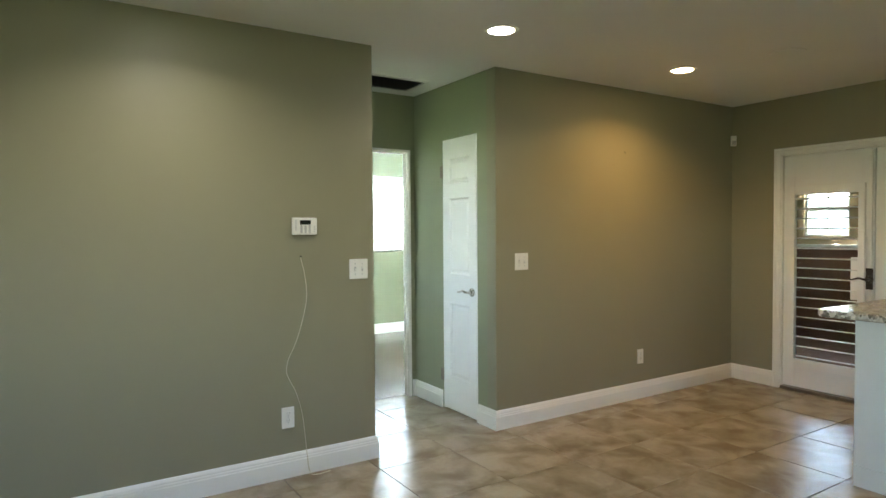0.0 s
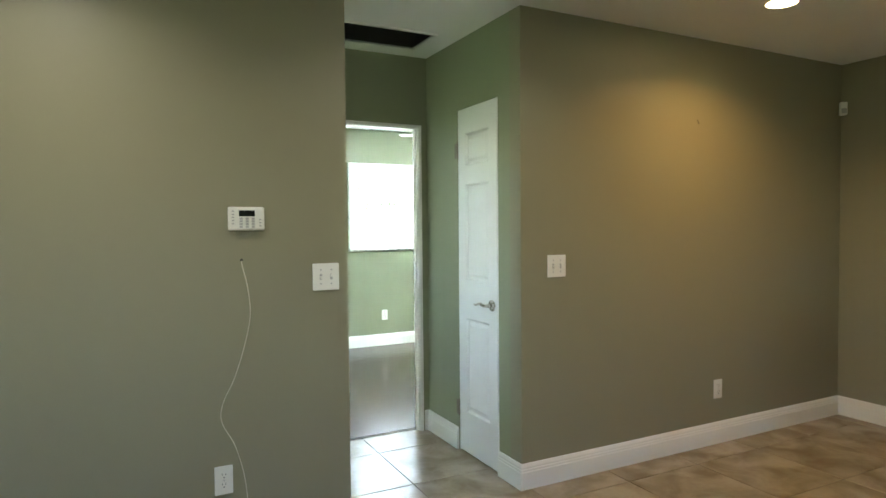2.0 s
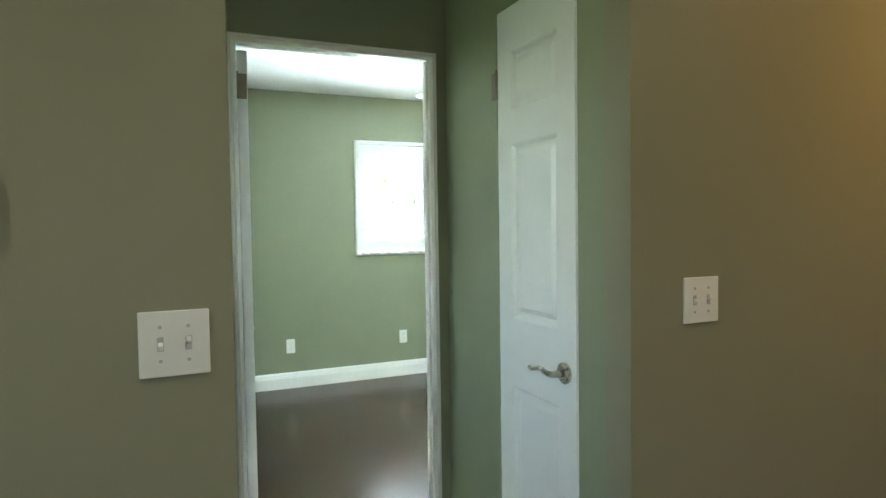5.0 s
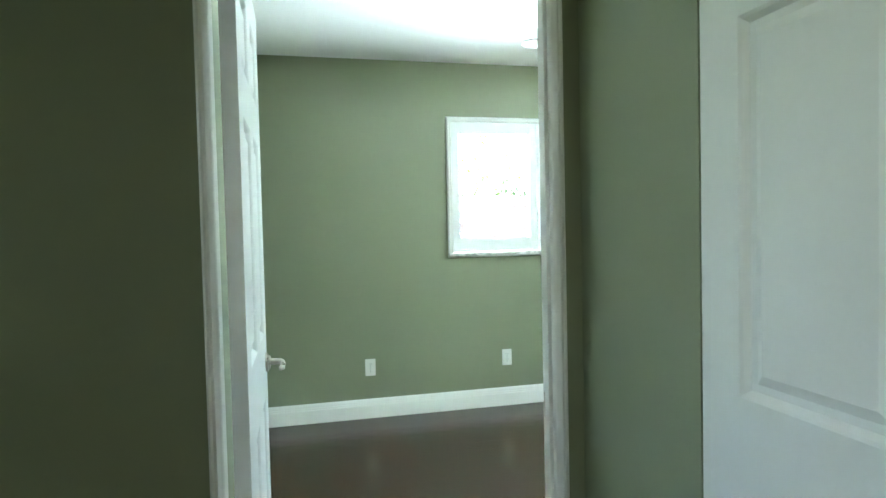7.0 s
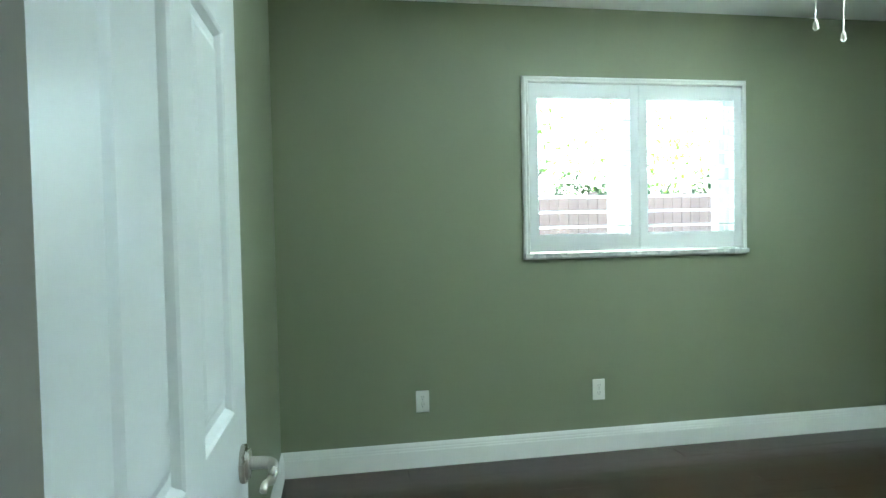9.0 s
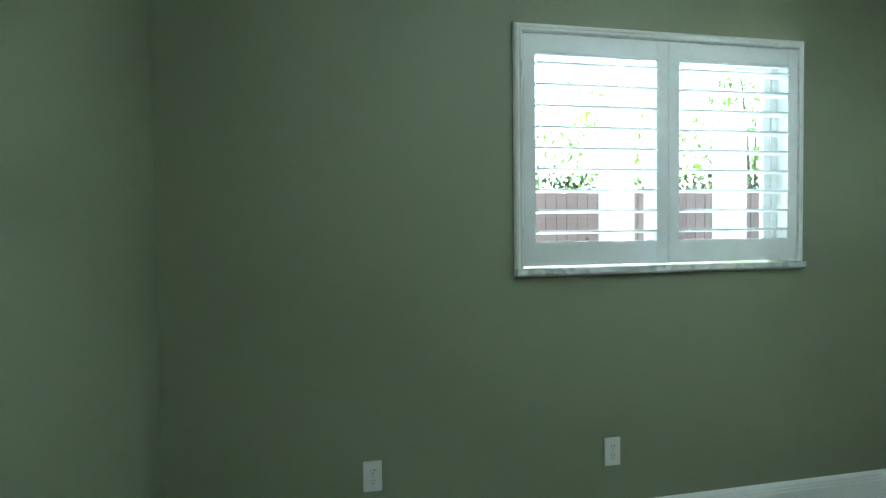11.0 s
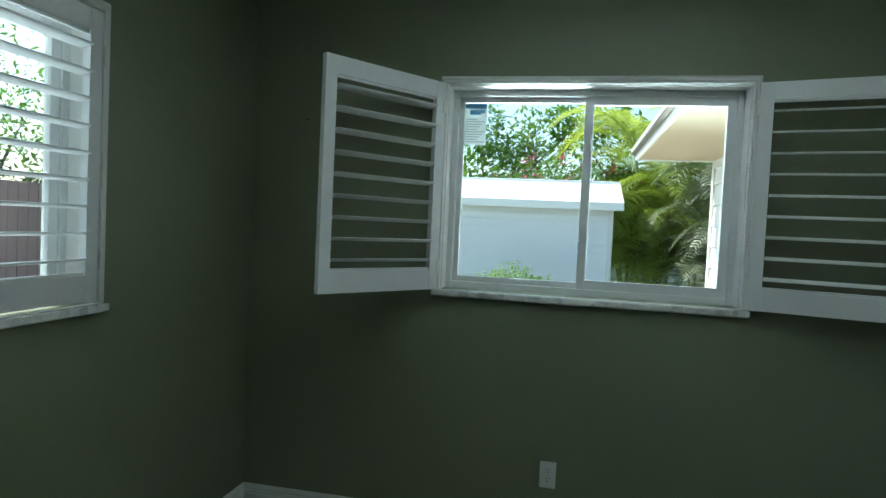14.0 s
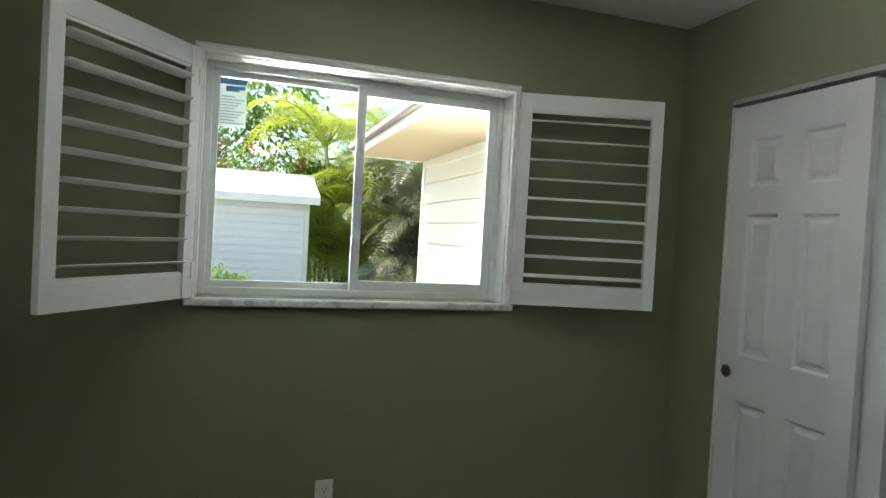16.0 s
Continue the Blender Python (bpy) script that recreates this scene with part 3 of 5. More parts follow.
def shutter_leaf(parent, w, h, count, first, pitch, tilt, stile=0.050, top=0.092, bottom=0.085, thick=0.027):
    """A leaf with two stiles, two rails and louvers: x from 0 to w, z from 0 to h, thick in y about 0."""
    t = thick / 2
    for x in (0, w - stile):
        part("stile", box(bmesh.new(), x, x + stile, -t, t, 0, h, 0.002), SHUTTER, parent)
    for z0, z1, lip in ((0, bottom, bottom), (h - top, h, h - top - 0.010)):
        bm = bmesh.new()
        box(bm, stile, w - stile, -t + 0.002, t - 0.002, z0, z1, 0.0015)
        box(bm, stile, w - stile, -t + 0.0065, t - 0.0065, lip, lip + 0.010, 0.001)
        part("rail", bm, SHUTTER, parent)
    me = mesh_of("louver", louver_mesh(w - 2 * stile - 0.004), SHUTTER)
    for k in range(count):
        ob = new("louver", me)
        ob.parent = parent
        ob.matrix_local = pose(stile + 0.002, 0, first + pitch * k, tilt)


def slider_window(parent, m, w, h, split, deep=0.07, flip=False):
    """A vinyl sliding window: x from 0 to w, z from 0 to h, y outwards; the sash past the split stands nearer the room."""
    bm = bmesh.new()
    f = 0.030
    box(bm, 0, f, 0, deep, 0, h, 0.002, m)
    box(bm, w - f, w, 0, deep, 0, h, 0.002, m)
    box(bm, f, w - f, 0, deep, 0, f, 0.002, m)
    box(bm, f, w - f, 0, deep, h - f, h, 0.002, m)
    frame_ob = part("window_frame", bm, VINYL, parent, "white vinyl window frame")
    a, b = (f, split + 0.02), (split - 0.02, w - f)
    for k, (x0, x1) in enumerate((a, b)):
        near = (k == 1) != flip
        y0 = 0.008 if near else 0.036
        s = 0.036 if near else 0.022
        bm = bmesh.new()
        box(bm, x0, x0 + s, y0, y0 + 0.026, f, h - f, 0.002, m)
        box(bm, x1 - s, x1, y0, y0 + 0.026, f, h - f, 0.002, m)
        box(bm, x0 + s, x1 - s, y0 + 0.001, y0 + 0.025, f, f + s + 0.004, 0.002, m)
        box(bm, x0 + s, x1 - s, y0 + 0.001, y0 + 0.025, h - f - s, h - f, 0.002, m)
        sash = part("sash", bm, VINYL, parent, "white vinyl sash")
        g = bmesh.new()
        box(g, x0 + s, x1 - s, y0 + 0.011, y0 + 0.015, f + s, h - f - s, 0, m)
        pane = part("pane", g, GLASS, sash, "clear glass pane")
        pane.visible_shadow = False
        if near:
            lk = bmesh.new()
            xx = x0 + 0.010 if k == 1 else x1 - 0.010
            for z in (h * 0.30, h * 0.70):
                box(lk, xx - 0.008, xx + 0.010, y0 - 0.016, y0, z - 0.032, z + 0.032, 0.005, m)
            part("sash_lock", lk, VINYL, sash, "white sash lock")
    return frame_ob


TRIM = [(0, 0), (0, 0.020), (0.006, 0.024), (0.014, 0.020), (0.020, 0.022), (0.028, 0.018), (0.034, 0.010), (0.034, 0)]


def window_trim(x0, x1, z0, z1, place):
    return sweep(bmesh.new(), [(x0, z0), (x1, z0), (x1, z1), (x0, z1)], [(-d, w) for d, w in TRIM], place, closed=True)


# far window, its shutters closed over it
window_1 = thing("window_1", pose(0, 0, 0), "white vinyl sliding window behind plantation shutters with open louvers", "window", kind="structure")
x0, x1, z0, z1 = W1
part("window_trim", window_trim(x0, x1, z0, z1, lambda u, v, w: (u, 7.599 - w, v)), WHITE, window_1, "white moulded shutter frame")
sl = bmesh.new()
box(sl, 3.222, 4.556, 7.560, 7.6985, 1.092, 1.1165, 0.004)
part("window_sill", sl, MARBLE, window_1, "white marble sill")
rvl = bmesh.new()
box(rvl, x0, x0 + 0.004, 7.6005, 7.699, z0, z1)
box(rvl, x1 - 0.004, x1, 7.6005, 7.699, z0, z1)
box(rvl, x0 + 0.004, x1 - 0.004, 7.6005, 7.699, z1 - 0.004, z1)
part("reveal", rvl, WHITE, window_1, "white painted window reveal")
slider_window(window_1, pose(x0, 7.70, z0), x1 - x0, z1 - z0, (x1 - x0) / 2)
wmid = (x0 + x1) / 2
lw = wmid - x0 - 0.004
for xx in (x0 + 0.002, wmid + 0.002):
    s1 = thing("plantation_shutter", pose(xx, 7.5945, z0 + 0.010), "white plantation shutter leaf closed over the bright window, louvers open", "shutter", "closed shutter leaves")
    shutter_leaf(s1, lw, z1 - z0 - 0.016, 9, 0.130, 0.0826, -9, 0.050, 0.070, 0.082)
    for z in (0.13, 0.44, 0.77):
        hb = bmesh.new()
        hx = -0.008 if xx < wmid - 0.1 else lw + 0.001
        box(hb, hx, hx + 0.007, -0.0225, -0.0145, z - 0.03, z + 0.03, 0.001)
        part("shutter_hinge", hb, PLASTIC, s1, "small white shutter hinge")

# right-hand window, its shutters folded back into the room
window_2 = thing("window_2", pose(0, 0, 0), "white vinyl sliding window with a paper sticker and marble sill", "window", kind="structure")
y0, y1, z0, z1 = W2
part("window_trim", window_trim(y0, y1, z0, z1, lambda u, v, w: (5.519 - w, u, v)), WHITE, window_2, "white moulded shutter frame")
sl = bmesh.new()
box(sl, 5.478, 5.6085, 5.395, 6.705, 1.108, 1.1335, 0.004)
part("window_sill", sl, MARBLE, window_2, "grey veined white marble sill")
rvl = bmesh.new()
box(rvl, 5.5205, 5.609, y0, y0 + 0.004, z0, z1)
box(rvl, 5.5205, 5.609, y1 - 0.004, y1, z0, z1)
box(rvl, 5.5205, 5.609, y0 + 0.004, y1 - 0.004, z1 - 0.004, z1)
part("reveal", rvl, WHITE, window_2, "white painted window reveal")
rv = pose(5.610, y1, z0, 0, 0, -90)
slider_window(window_2, rv, y1 - y0, z1 - z0, 0.612)
sg = bmesh.new()
box(sg, 0.052, 0.153, 0.0435, 0.0442, 0.660, 0.850, 0, rv)
stick = part("sticker", sg, STICKER, window_2, "pale paper energy sticker on the glass")
ink = bmesh.new()
box(ink, 0.054, 0.151, 0.0428, 0.0434, 0.826, 0.848, 0, rv)
box(ink, 0.075, 0.125, 0.0428, 0.0434, 0.798, 0.820, 0, rv)
box(ink, 0.125, 0.145, 0.0428, 0.0434, 0.806, 0.822, 0, rv)
part("sticker_print", ink, STICKER_BLUE, stick, "blue printed header and map shape")
ink = bmesh.new()
for k in range(10):
    box(ink, 0.058, 0.146 - 0.012 * ((k * 7) % 4), 0.0428, 0.0434, 0.672 + 0.0115 * k, 0.6765 + 0.0115 * k, 0, rv)
part("sticker_text", ink, STICKER_GREY, stick, "grey lines of small print")
for k, (hy, fx, fy) in enumerate(((6.688, 4.997, 7.040), (5.408, 5.327, 4.808))):
    base = Vector((5.487, hy, 0))
    d = Vector((fx, fy, 0)) - base
    ang = math.degrees(math.atan2(d.y, d.x))
    sh = thing("plantation_shutter", pose(base.x, base.y, 1.137, 0, 0, ang), "white plantation shutter leaf swung open beside the window", "shutter", "open shutter leaves")
    shutter_leaf(sh, d.length, 0.902, 9, 0.128, 0.0828, 12 if k == 0 else 10, 0.050, 0.070, 0.086)
    for z in (0.10, 0.80):
        hb = bmesh.new()
        box(hb, -0.006, 0.012, -0.017, 0.017, z - 0.03, z + 0.03, 0.001)
        part("shutter_hinge", hb, PLASTIC, sh, "small white shutter hinge")

# double glazed door with shutters in the kitchen wall
door_4 = thing("door_4", pose(0, 0, 0), "white double glazed patio door with louvered shutters", "door", kind="structure")
bm = sweep(bmesh.new(), [(1.765, 0.0), (1.765, 1.975), (3.155, 1.975), (3.155, 0.0)], [(d * 1.5, w * 1.3) for d, w in CASING], lambda u, v, w: (5.489 - w, u, v))
part("door_casing", bm, WHITE, door_4, "white moulded casing")
jb = bmesh.new()
box(jb, 5.492, 5.608, 3.143, 3.163, 0, 1.983)
box(jb, 5.492, 5.608, 1.752, 1.772, 0, 1.983)
box(jb, 5.492, 5.608, 1.772, 3.143, 1.963, 1.983)
part("jamb", jb, WHITE, door_4)
th = bmesh.new()
box(th, 5.47, 5.60, 1.773, 3.142, 0.001, 0.026, 0.004)
part("door_sill", th, STEEL, door_4, "dull metal door sill")
for k, (ya, yb) in enumerate(((2.462, 3.140), (1.776, 2.452))):
    bm = bmesh.new()
    box(bm, 5.515, 5.558, ya, ya + 0.085, 0.03, 1.960, 0.002)
    box(bm, 5.515, 5.558, yb - 0.085, yb, 0.03, 1.960, 0.002)
    box(bm, 5.516, 5.557, ya + 0.085, yb - 0.085, 0.03, 0.24, 0.002)
    box(bm, 5.516, 5.557, ya + 0.085, yb - 0.085, 1.67, 1.960, 0.002)
    lf = part("door_leaf", bm, DOOR_WHITE, door_4, "white glazed door leaf")
    g = bmesh.new()
    box(g, 5.534, 5.539, ya + 0.085, yb - 0.085, 0.24, 1.67)
    pane = part("pane", g, GLASS, lf, "clear glass pane")
    pane.visible_shadow = False
    ds = thing("door_shutter", pose(5.500, yb - 0.055, 0.20, 0, 0, -90), "white louvered shutter fixed on the glazed door", "shutter", "door shutters")
    shutter_leaf(ds, yb - ya - 0.11, 1.50, 17, 0.095, 0.0815, -8, 0.045, 0.06, 0.06)
    if k == 0:
        bl = bmesh.new()
        box(bl, 5.488, 5.512, ya + 0.060, ya + 0.150, 0.80, 1.13, 0.004)
        part("handle_block", bl, SHUTTER, lf, "white shutter cut-out block behind the handle")
        bmh = pose(5.484, ya + 0.016, 0.965, 0, 0, 90)
        lever_handle(lf, bmh, BRONZE, side=1)
        bl = bmesh.new()
        box(bl, 5.4795, 5.4845, ya - 0.010, ya + 0.040, 0.89, 1.05, 0.003)
        part("backplate", bl, BRONZE, lf, "dark bronze handle plate")
    ap = bmesh.new()
    box(ap, 5.485, 5.514, ya + 0.005, ya + 0.028, 0.05, 1.94, 0.006)
    part("astragal", ap, WHITE, lf, "white meeting moulding")

# ---- wall plates and small fittings ----


def plate(bm, w, h, t=0.006):
    box(bm, -w / 2, w / 2, 0, t, -h / 2, h / 2, 0.0028, seg=3)
    return bm


def switch_plate(m, label):
    th = thing("light_switch", m, label, "light switch")
    part("plate", plate(bmesh.new(), 0.116, 0.116), PLASTIC, th)
    for x in (-0.023, 0.023):
        s = bmesh.new()
        box(s, x - 0.0055, x + 0.0055, 0.0055, 0.0066, -0.0125, 0.0125, 0.0005)
        part("toggle_slot", s, GREYP, th, "grey toggle slot")
        s = bmesh.new()
        box(s, x - 0.004, x + 0.004, 0.004, 0.017, -0.005, 0.005, 0.0015, pose(0, 0, 0.001, 24 if x < 0 else -24))
        part("toggle", s, PLASTIC, th, "white toggle")
        for z in (-0.030, 0.030):
            s = bmesh.new()
            disc(s, 0.0034, 0.0016, pose(x, 0.0065, z, 90), 12, 0.0004)
            part("screw", s, GREYP, th)
    return th


def outlet_plate(m, label):
    th = thing("power_outlet", m, label, "outlet", "wall outlets")
    part("plate", plate(bmesh.new(), 0.071, 0.116), PLASTIC, th)
    for z in (-0.0195, 0.0195):
        s = bmesh.new()
        disc(s, 0.0168, 0.0022, pose(0, 0.0066, z, 90) @ Matrix.Diagonal((1, 0.84, 1, 1)), 24, 0.0006)
        face = part("receptacle", s, PLASTIC, th)
        # slots are raised dark bars, coloured like the shade inside them
        s = bmesh.new()
        box(s, -0.0075, -0.0055, 0.0072, 0.0082, z + 0.001, z + 0.010)
        box(s, 0.0055, 0.0075, 0.0072, 0.0082, z + 0.002, z + 0.009)
        disc(s, 0.0026, 0.001, pose(0, 0.0077, z - 0.007, 90), 10)
        part("slots", s, SLOT, face, "dark bars for the shade in the plug slots")
    s = bmesh.new()
    disc(s, 0.003, 0.0014, pose(0, 0.0064, 0, 90), 12, 0.0004)
    part("screw", s, GREYP, th)
    return th


S, N, W_ = 180, 0, 90
switch_plate(pose(1.790, 3.6045, 1.138, 0, 0, S), "white double toggle switch plate on the green wall")
switch_plate(pose(3.020, 3.5995, 1.140, 0, 0, S), "white double toggle switch plate beside the closet corner")
outlet_plate(pose(1.355, 3.6045, 0.333, 0, 0, S), "white duplex outlet beside a hanging cable")
outlet_plate(pose(4.250, 3.5995, 0.337, 0, 0, S), "white duplex outlet low on the green wall")
outlet_plate(pose(2.651, 7.5995, 0.350, 0, 0, S), "white duplex outlet low on the bedroom wall")
outlet_plate(pose(3.642, 7.5995, 0.350, 0, 0, S), "white duplex outlet low on the bedroom wall")
outlet_plate(pose(5.5195, 6.155, 0.357, 0, 0, 90), "white duplex outlet under the sliding window")

pad = thing("alarm_keypad", pose(1.461, 3.6045, 1.388, 0, 0, S), "white alarm keypad with a dark display on the wall", "keypad")
bm = bmesh.new()
box(bm, -0.071, 0.071, 0, 0.024, -0.048, 0.048, 0.010, seg=3)
part("body", bm, PLASTIC, pad)
bm = bmesh.new()
box(bm, -0.032, 0.030, 0.0235, 0.0252, 0.009, 0.033, 0.0006)
part("display", bm, SCREEN, pad, "dark display")
key = mesh_of("key", box(bmesh.new(), -0.0062, 0.0062, 0, 0.003, -0.0042, 0.0042, 0.001), GREYP)
small_key = mesh_of("key", box(bmesh.new(), -0.0045, 0.0045, 0, 0.0026, -0.0026, 0.0026, 0.0008), GREYP)
for i in range(3):
    for j in range(4):
        k = new("key", key)
        k.parent, k.matrix_local = pad, pose(-0.025 + i * 0.0235, 0.0236, 0.000 - j * 0.0108)
for x, rows in ((0.053, 5), (-0.053, 3)):
    for j in range(rows):
        k = new("key", small_key)
        k.parent, k.matrix_local = pad, pose(x, 0.0236, (0.030 if rows == 5 else -0.004) - j * 0.0125)

cable = thing("loose_cable", pose(1.44, 3.60, 1.22), "thin cream cable hanging from a hole in the wall", "cable")
pts = [(1.441, 3.606, 1.219), (1.444, 3.598, 1.190), (1.463, 3.600, 1.105), (1.470, 3.598, 0.99), (1.442, 3.597, 0.86), (1.400, 3.598, 0.735), (1.358, 3.596, 0.650), (1.350, 3.594, 0.575), (1.396, 3.595, 0.478), (1.420, 3.594, 0.40), (1.436, 3.593, 0.325), (1.446, 3.588, 0.22), (1.452, 3.576, 0.125), (1.462, 3.556, 0.02), (1.505, 3.540, 0.006), (1.575, 3.552, 0.006)]
bm = tube(bmesh.new(), [Vector(p) - Vector((1.44, 3.60, 1.22)) for p in smooth_line(pts, 6)], 0.0021, 8)
part("cable_run", bm, CORD, cable)
# hole drawn as a dark disc on the plaster, shade by colour only
bm = bmesh.new()
disc(bm, 0.006, 0.001, pose(0.001, 0.0042, 0.0, 90), 14)
part("wall_hole", bm, SLOT, cable, "small dark disc for the shade in a plaster hole")

sensor = thing("motion_sensor", pose(5.452, 3.565, 2.14, 0, 0, 45 + 90), "small white motion sensor in the wall corner", "sensor")
bm = bmesh.new()
box(bm, -0.022, 0.022, -0.02, 0.02, -0.045, 0.045, 0.007, seg=3)
part("body", bm, PLASTIC, sensor)
bm = bmesh.new()
box(bm, -0.016, 0.016, 0.0185, 0.0215, -0.035, 0.0, 0.002)
part("lens", bm, GREYP, sensor, "milky sensor lens")
nail = thing("picture_hook", pose(4.06, 3.5995, 1.955, 0, 0, S), "tiny dark picture hook in the green wall", "hook")
bm = bmesh.new()
tube(bm, [(0, 0, 0.012), (0, 0.006, 0.010), (0, 0.008, -0.004), (0, 0.012, -0.010), (0, 0.014, -0.002)], 0.0018, 6)
part("hook_wire", bm, SLOT, nail)

nail = thing("nail", pose(5.5195, 7.335, 1.880, 0, 0, 90), "small dark nail stuck in the green painted wall", "nail")
bm = bmesh.new()
disc(bm, 0.0045, 0.003, pose(0, 0.006, 0, 90), 12, 0.0008)
disc(bm, 0.0018, 0.006, pose(0, 0.003, 0, 90), 8)
part("shank", bm, SLOT, nail)

# ---- ceiling fittings ----
GLOW_C = glow_mat("downlight_lens_white", (1.0, 0.95, 0.86), 1.6)
GLOW_W = glow_mat("downlight_lens_warm", (1.0, 0.72, 0.36), 2.2)
for x, y, gm, lab in ((0.78, 2.98, GLOW_C, "round white recessed ceiling downlight, lit"), (2.368, 2.98, GLOW_C, "round white recessed ceiling downlight, lit"), (3.955, 3.0, GLOW_W, "round recessed ceiling downlight with a warm bulb, lit")):
    dl = thing("downlight", pose(x, y, CEIL), lab, "downlight", "recessed downlights")
    ring = bmesh.new()
    prof = [(0.068, -0.001), (0.074, -0.007), (0.090, -0.006), (0.095, -0.001)]
    rows = [[ring.verts.new((r * math.cos(a), r * math.sin(a), z)) for a in [2 * math.pi * k / 40 for k in range(40)]] for r, z in prof]
    for a, b in zip(rows, rows[1:] + rows[:1]):
        for k in range(40):
            ring.faces.new((a[k], a[(k + 1) % 40], b[(k + 1) % 40], b[k]))
    bmesh.ops.recalc_face_normals(ring, faces=ring.faces[:])
    part("trim_ring", ring, WHITE, dl, "white trim ring")
    part("lens", disc(bmesh.new(), 0.068, 0.004, pose(0, 0, -0.003), 40), gm, dl, "glowing lens")
cover = thing("ceiling_cover_plate", pose(4.16, 2.39, CEIL), "round white flush cover plate on the ceiling", "ceiling plate")
part("plate", disc(bmesh.new(), 0.10, 0.010, pose(0, 0, -0.005), 40, 0.003), WHITE_CEIL, cover)


def ceiling_grille(m, w, d, slats, label, name, material, inner):
    th = thing(name, m, label, "vent")
    bm = bmesh.new()
    sweep(bm, [(0, 0), (w, 0), (w, d), (0, d)], [(-0.004, 0), (0.024, 0), (0.024, -0.005), (0.002, -0.012), (-0.004, -0.010)][::1], lambda u, v, z: (u, v, z), closed=True)
    bmesh.ops.transform(bm, matrix=pose(0, 0, 0), verts=bm.verts)
    part("frame", bm, material, th, "white grille frame")
    # no duct is cut: a flat black sheet gives the shade behind the slats
    part("backing", box(bmesh.new(), 0.0, w, 0.0, d, -0.003, -0.001), DUCT_SHADE, th, "dark sheet painted as duct shade behind the slats")
    me = mesh_of("slat", box(bmesh.new(), 0.02, w - 0.02, -0.011, 0.011, -0.0007, 0.0007), inner)
    for k in range(slats):
        s = new("slat", me)
        s.parent, s.matrix_local = th, pose(0, 0.026 + (d - 0.052) * k / (slats - 1), -0.0085, 22)
    return th


ceiling_grille(pose(1.99, 4.19, CEIL), 0.645, 0.325, 14, "dark return air grille in the hall ceiling", "return_air_grille", WHITE, SLOT)
ceiling_grille(pose(2.025, 6.10, CEIL), 0.14, 0.30, 9, "white ceiling air vent with slats", "air_vent", WHITE, WHITE)

# ---- ceiling fan ----
fan = thing("ceiling_fan", pose(3.75, 6.10, CEIL), "low ceiling fan with thin brown blades and two pull chains", "ceiling fan")
bm = bmesh.new()
disc(bm, 0.075, 0.05, pose(0, 0, -0.026), 32, 0.01)
part("canopy", bm, WHITE, fan)
bm = bmesh.new()
disc(bm, 0.095, 0.13, pose(0, 0, -0.115), 36, 0.02)
disc(bm, 0.060, 0.06, pose(0, 0, -0.26), 32, 0.012)
disc(bm, 0.03, 0.06, pose(0, 0, -0.20), 24, 0.004)
part("motor_housing", bm, WHITE, fan, "white motor housing")
tip = math.degrees(math.atan2(6.315 - 6.10, 3.30 - 3.75))
for k in range(5):
    mm = pose(0, 0, -0.245, 0, 0, tip + 72 * k)
    bm = bmesh.new()
    box(bm, 0.05, 0.19, -0.016, 0.016, -0.003, 0.003, 0.002, mm)
    part("blade_arm", bm, NICKEL, fan, "metal blade arm")
    bm = bmesh.new()
    own = bmesh.new()
    outline = [(0.16, -0.045), (0.30, -0.058), (0.44, -0.060), (0.485, -0.045), (0.50, 0.0), (0.485, 0.045), (0.44, 0.060), (0.30, 0.058), (0.16, 0.045)]
    lo = [own.verts.new((x, y, -0.003)) for x, y in outline]
    hi = [own.verts.new((x, y, 0.003)) for x, y in outline]
    own.faces.new(lo[::-1])
    own.faces.new(hi)
    for a in range(len(lo)):
        b = (a + 1) % len(lo)
        own.faces.new((lo[a], lo[b], hi[b], hi[a]))
    bmesh.ops.transform(own, matrix=mm @ pose(0, 0, 0, 3), verts=own.verts)
    merge(bm, own)
    part("blade", bm, BLADE, fan, "thin brown blade")
for x, y, z in ((-0.03, 0.0, 1.877), (0.07, 0.0, 1.845)):
    bm = bmesh.new()
    tube(bm, [(x * 0.7, y, -0.28), (x, y, -0.31), (x, y, z - CEIL)], 0.0012, 6)
    ch = part("pull_chain", bm, CHAIN, fan, "thin metal pull chain")
    bm = bmesh.new()
    tube(bm, [(x, y, z - CEIL + 0.012), (x, y, z - CEIL + 0.004), (x, y, z - CEIL - 0.012), (x, y, z - CEIL - 0.020)], [0.002, 0.007, 0.009, 0.003], 12)
    part("chain_knob", bm, CHAIN, ch, "small round chain knob")

# ---- kitchen peninsula ----
ctr = thing("countertop", pose(0, 0, 0), "speckled granite countertop with a rounded corner", "countertop")
bm = bmesh.new()
own = bmesh.new()
bmesh.ops.create_cube(own, size=1, matrix=Matrix.Translation((4.20, 0.76, 0.90)) @ Matrix.Diagonal((0.90, 2.52, 0.038, 1)))
bmesh.ops.bevel(own, geom=[e for e in own.edges if abs(e.verts[0].co.z - e.verts[1].co.z) > 0.01], offset=0.06, segments=6, profile=0.5, affect="EDGES")
bmesh.ops.bevel(own, geom=[e for e in own.edges if abs(e.verts[0].co.z - e.verts[1].co.z) < 0.001], offset=0.008, segments=3, profile=0.5, affect="EDGES")
merge(bm, own)
part("slab", bm, GRANITE, ctr)
pen = thing("kitchen_cabinet", pose(0, 0, 0), "white painted kitchen peninsula cabinet under the granite top", "cabinet")
bm = bmesh.new()
box(bm, 3.82, 4.58, -0.45, 1.845, 0.0, 0.880, 0.003)
part("body", bm, CABINET, pen)
bm = bmesh.new()
